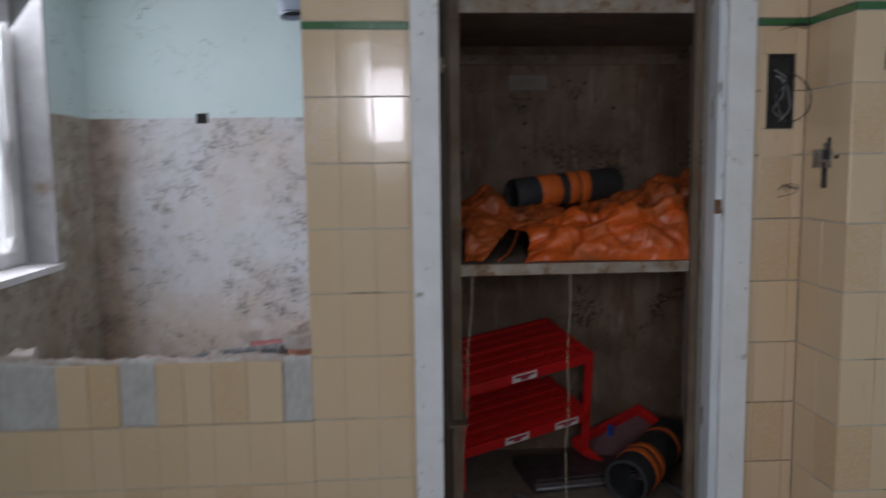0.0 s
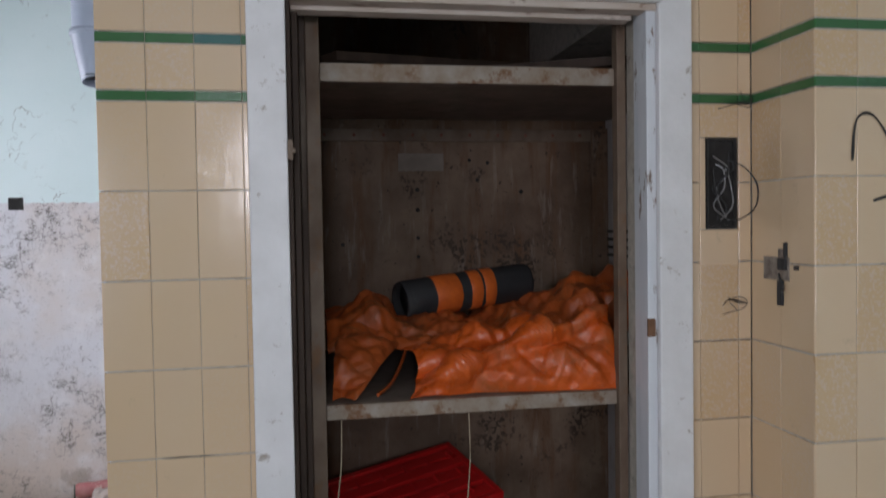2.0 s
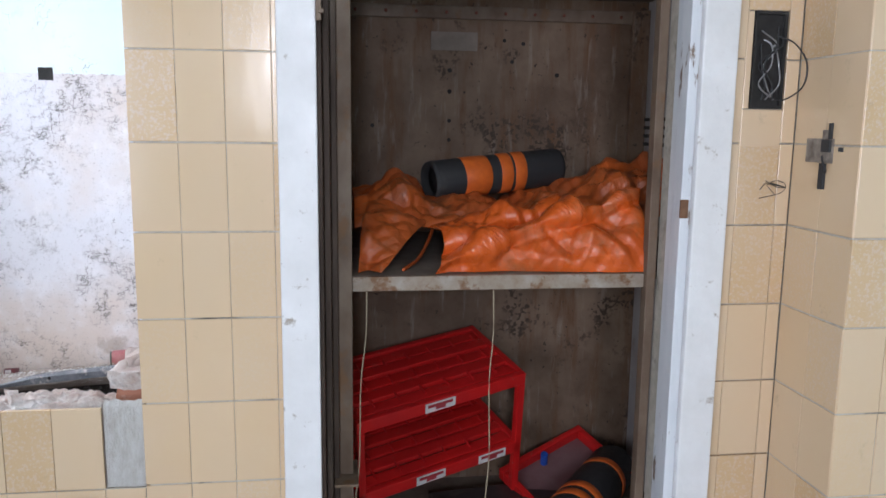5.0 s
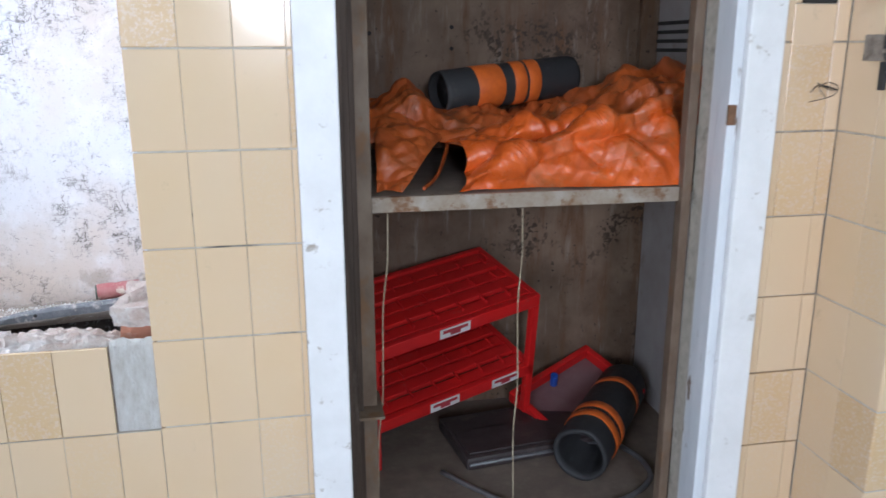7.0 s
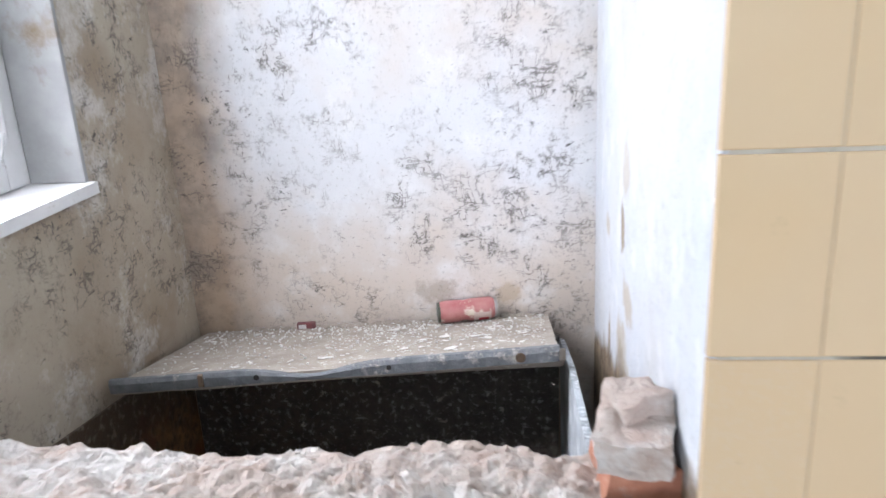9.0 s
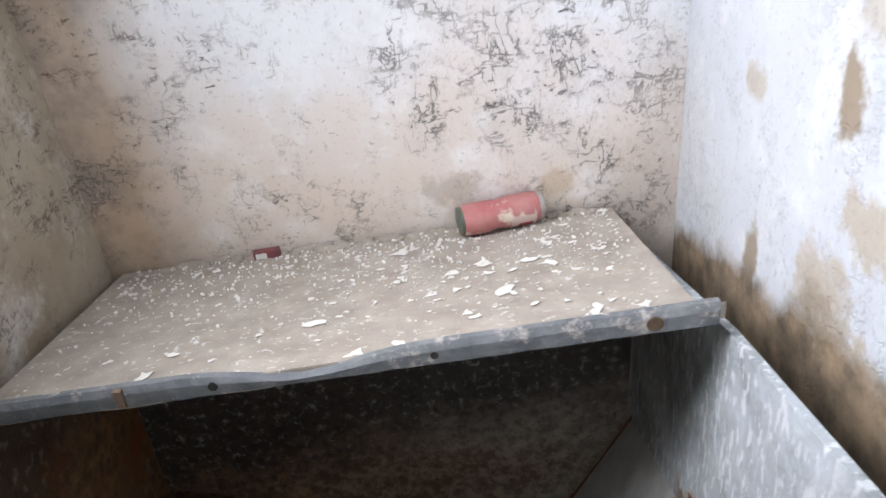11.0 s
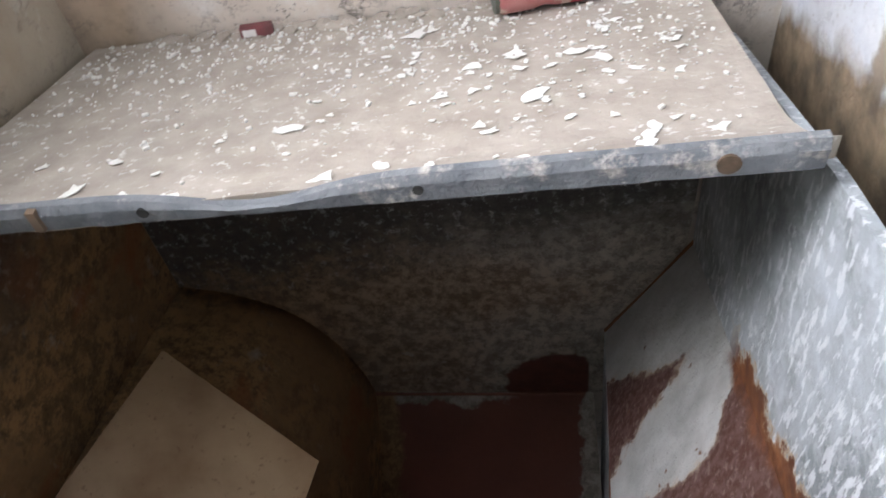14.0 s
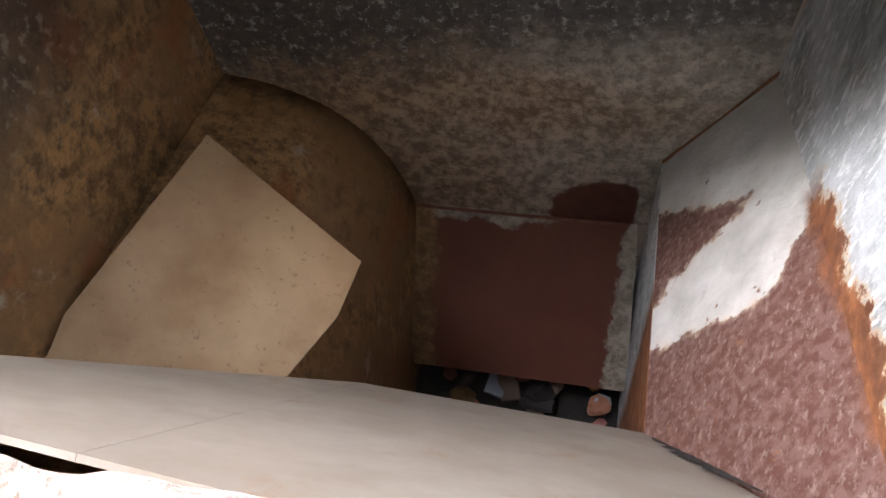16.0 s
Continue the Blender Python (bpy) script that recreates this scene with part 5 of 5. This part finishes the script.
fixed("wire", tube(bmesh.new(), smooth([(1.335, 2.356, 1.72), (1.37, 2.335, 1.70), (1.398, 2.325, 1.655), (1.395, 2.33, 1.60), (1.36, 2.348, 1.57), (1.33, 2.356, 1.575)]), 0.002, 6), BLACK, eb, "loose black wire loop")
sw = thing("broken_switch", "remains of a broken light switch on the tiles", "switch", (1.402, 2.27, 1.44))
bm = bmesh.new()
box(bm, 1.398, 1.4035, 2.20, 2.30, 1.425, 1.48, 0.002)
box(bm, 1.397, 1.4035, 2.215, 2.24, 1.475, 1.50, 0.002)
fixed("scar", bm, simple("sooty_plaster", (0.34, 0.29, 0.24), (0.15, 0.12, 0.10), 45, 0.95, 0.8, 0.004), sw, "torn-out plaster scar")
for b in ((1.392, 1.4035, 2.205, 2.235, 1.45, 1.478), (1.396, 1.4035, 2.208, 2.218, 1.4785, 1.515), (1.394, 1.4035, 2.222, 2.240, 1.365, 1.4245), (1.397, 1.4035, 2.165, 2.18, 1.452, 1.462)):
    fixed("contact", boxes(b, bevel=0.002), BLACK, sw)
fixed("wire", tube(bmesh.new(), smooth([(1.397, 2.235, 1.44), (1.386, 2.215, 1.43), (1.388, 2.205, 1.41), (1.398, 2.225, 1.40)]), 0.0025, 5), BLACK, sw)
for x, y, z, n in ((1.398, 2.35, 1.865, 5), (1.385, 2.352, 1.36, 6)):
    bm = bmesh.new()
    r2 = random.Random(int(z * 100))
    for _ in range(n):
        tube(bm, smooth([(x, y - 0.004, z), (x - r2.uniform(-0.01, 0.05), y - 0.004, z + r2.uniform(-0.02, 0.02)), (x - r2.uniform(0.02, 0.09), FACE - 0.0015, z + r2.uniform(-0.03, 0.03))], 4), 0.0009, 4)
    solo("cobweb", bm, BLACK, "sooty cobweb threads in the tile corner", "cobweb", "cobwebs on the tiles")


def scrawl(strokes, r, drop, x0, wide):
    bm = bmesh.new()
    for pts in strokes:
        line = smooth([(x0 + (x - 0.7) * wide, 2.1085, z - drop) for x, z in pts], 6)
        a = []
        for i, p in enumerate(line):
            d = (line[min(i + 1, len(line) - 1)] - line[max(i - 1, 0)]).normalized()
            n = Vector((-d.z, 0, d.x)) * r * (0.6 + 0.5 * math.sin(2.5 * i / 6 + 0.7) ** 2)
            a.append((bm.verts.new(p + n), bm.verts.new(p - n)))
        for (p0, p1), (q0, q1) in zip(a, a[1:]):
            bm.faces.new((p0, q0, q1, p1))
    return bm


scribble = [[(0.7, 1.77), (0.75, 1.86), (0.95, 1.87), (1.2, 1.80)], [(1.15, 1.84), (1.3, 1.89), (1.5, 1.84), (1.35, 1.78), (1.15, 1.84)], [(1.15, 1.83), (1.5, 1.83)], [(1.65, 1.88), (1.6, 1.82), (1.85, 1.80), (1.8, 1.75), (1.7, 1.76)], [(2.2, 1.87), (2.0, 1.84), (2.1, 1.77), (2.3, 1.79)], [(2.35, 1.92), (2.45, 1.84), (2.5, 1.78)],
            [(0.95, 1.68), (1.2, 1.70), (1.15, 1.74)], [(1.2, 1.70), (1.35, 1.665)], [(1.45, 1.705), (1.9, 1.63), (2.05, 1.66), (1.95, 1.71)], [(1.55, 2.0), (1.5, 1.95), (1.75, 1.94), (1.8, 1.99)]]
tagged(new("marker_scrawl", mesh_of("marker_scrawl", scrawl(scribble, 0.0036, 0.072, 1.493, 0.212), MARKER)), "thin black marker scrawl on the tiles", "graffiti", kind="structure")
bold = [[(1.85, 1.53), (1.7, 1.57), (1.5, 1.50), (1.55, 1.40), (1.8, 1.41), (2.05, 1.52)], [(2.35, 1.54), (2.1, 1.50), (2.05, 1.42), (2.3, 1.40), (2.45, 1.50), (2.1, 1.46)], [(2.05, 1.42), (2.0, 1.30), (1.75, 1.24), (1.55, 1.27), (1.5, 1.34)], [(2.35, 1.38), (2.5, 1.33), (2.6, 1.34)], [(2.45, 1.60), (2.6, 1.57)]]
tagged(new("marker_scrawl", mesh_of("marker_scrawl", scrawl(bold, 0.0095, 0.105, 1.546, 0.185), MARKER)), "bold black marker letters on the tiles", "graffiti", kind="structure")

# ---------- tiles, last ----------
ROWS_Z = [(2.003, 2.203), (1.876, 1.977), (1.655, 1.850)] + [(1.457 - 0.199 * k, 1.653 - 0.199 * k) for k in range(8)]
BANDS = [(1.979, 2.001), (1.852, 1.874)]
cache = {}


def tile_mesh(w, h, mat):
    key = (round(w, 4), round(h, 4), mat.name)
    if key not in cache:
        bm = bmesh.new()
        e, g, d = 0.0018, 0.0006, 0.009
        back = [bm.verts.new(p) for p in ((g, d, g), (w - g, d, g), (w - g, d, h - g), (g, d, h - g))]
        mid = [bm.verts.new(p) for p in ((g, 0.001, g), (w - g, 0.001, g), (w - g, 0.001, h - g), (g, 0.001, h - g))]
        front = [bm.verts.new(p) for p in ((e, 0, e), (w - e, 0, e), (w - e, 0, h - e), (e, 0, h - e))]
        bm.faces.new(front)
        for p, q in ((front, mid), (mid, back)):
            for i in range(4):
                bm.faces.new((p[(i + 1) % 4], p[i], q[i], q[(i + 1) % 4]))
        bmesh.ops.recalc_face_normals(bm, faces=bm.faces)
        cache[key] = mesh_of("tile", bm, mat)
    return cache[key]


def tile(parent, m, w, h, mat=None):
    ob = new("tile", tile_mesh(w, h, mat or TILE))
    ob.parent = parent
    j = random.Random(int(1e5 * (m.translation.x * 3 + m.translation.z * 7 + m.translation.y)))
    ob.matrix_world = m @ pose(0, j.uniform(-0.0006, 0.0006), 0, j.uniform(-0.3, 0.3), 0, j.uniform(-0.35, 0.35))


def tiled(parent, xs, at, skip=(), odd=None):
    """Rows and green bands of tiles on a face; xs: the joints along it; at(x, z): the pose of a tile's foot."""
    for i, (x0, x1) in enumerate(zip(xs, xs[1:])):
        for k, (z0, z1) in enumerate(ROWS_Z):
            if (i, k) not in skip and z1 - max(z0, 0.003) > 0.02:
                tile(parent, at(x0, max(z0, 0.003)), x1 - x0, z1 - max(z0, 0.003))
        for k, (z0, z1) in enumerate(BANDS):
            tile(parent, at(x0, z0), x1 - x0, z1 - z0, TEAL if (i, k) == odd else GREEN)


front = lambda x, z: pose(x, FACE, z)
tiled(wall_pier, [-0.151, -0.047, 0.056, 0.158, 0.1695], front, odd=(2, 0))
RISE = 0.010
pil = lambda x, z: pose(x, 2.110, z + (RISE if z > 0.1 else 0))
tiled(wall_return, [1.4035 + 0.1035 * k for k in range(10)], pil)
side = lambda y, z: pose(1.402, 2.357 - y, z + (RISE if z > 0.1 else 0), 0, 0, -90)
tiled(wall_return, [0.0, 0.122, 0.2455], side)
right_wall = new("wall_strip")
tagged(right_wall, "narrow strip of cream tiles beside the door frame", "wall", kind="structure")
tiled(right_wall, [1.2325, 1.262, 1.366, 1.4005], lambda x, z: pose(x, FACE, z + (RISE if z > 0.1 else 0)), {(1, 3), (1, 2)})
tile(right_wall, pose(1.262, FACE, 1.776), 0.104, 0.084)
tile(right_wall, pose(1.262, FACE, 1.457), 0.104, 0.090)
tile(right_wall, pose(1.262, FACE, 1.548), 0.016, 0.227)
xs = [NX0, -1.13, -1.026, -0.924, -0.83, -0.737, -0.628, -0.543, -0.457, -0.350, -0.241, -0.1515]
for i, (x0, x1) in enumerate(zip(xs, xs[1:])):
    for k in range(5):
        z1 = 0.852 - 0.1985 * k
        z0 = max(z1 - 0.1965, 0.003)
        if k or i not in (0, 1, 2, 5, 10):
            tile(low_wall, front(x0, z0), x1 - x0, z1 - z0)
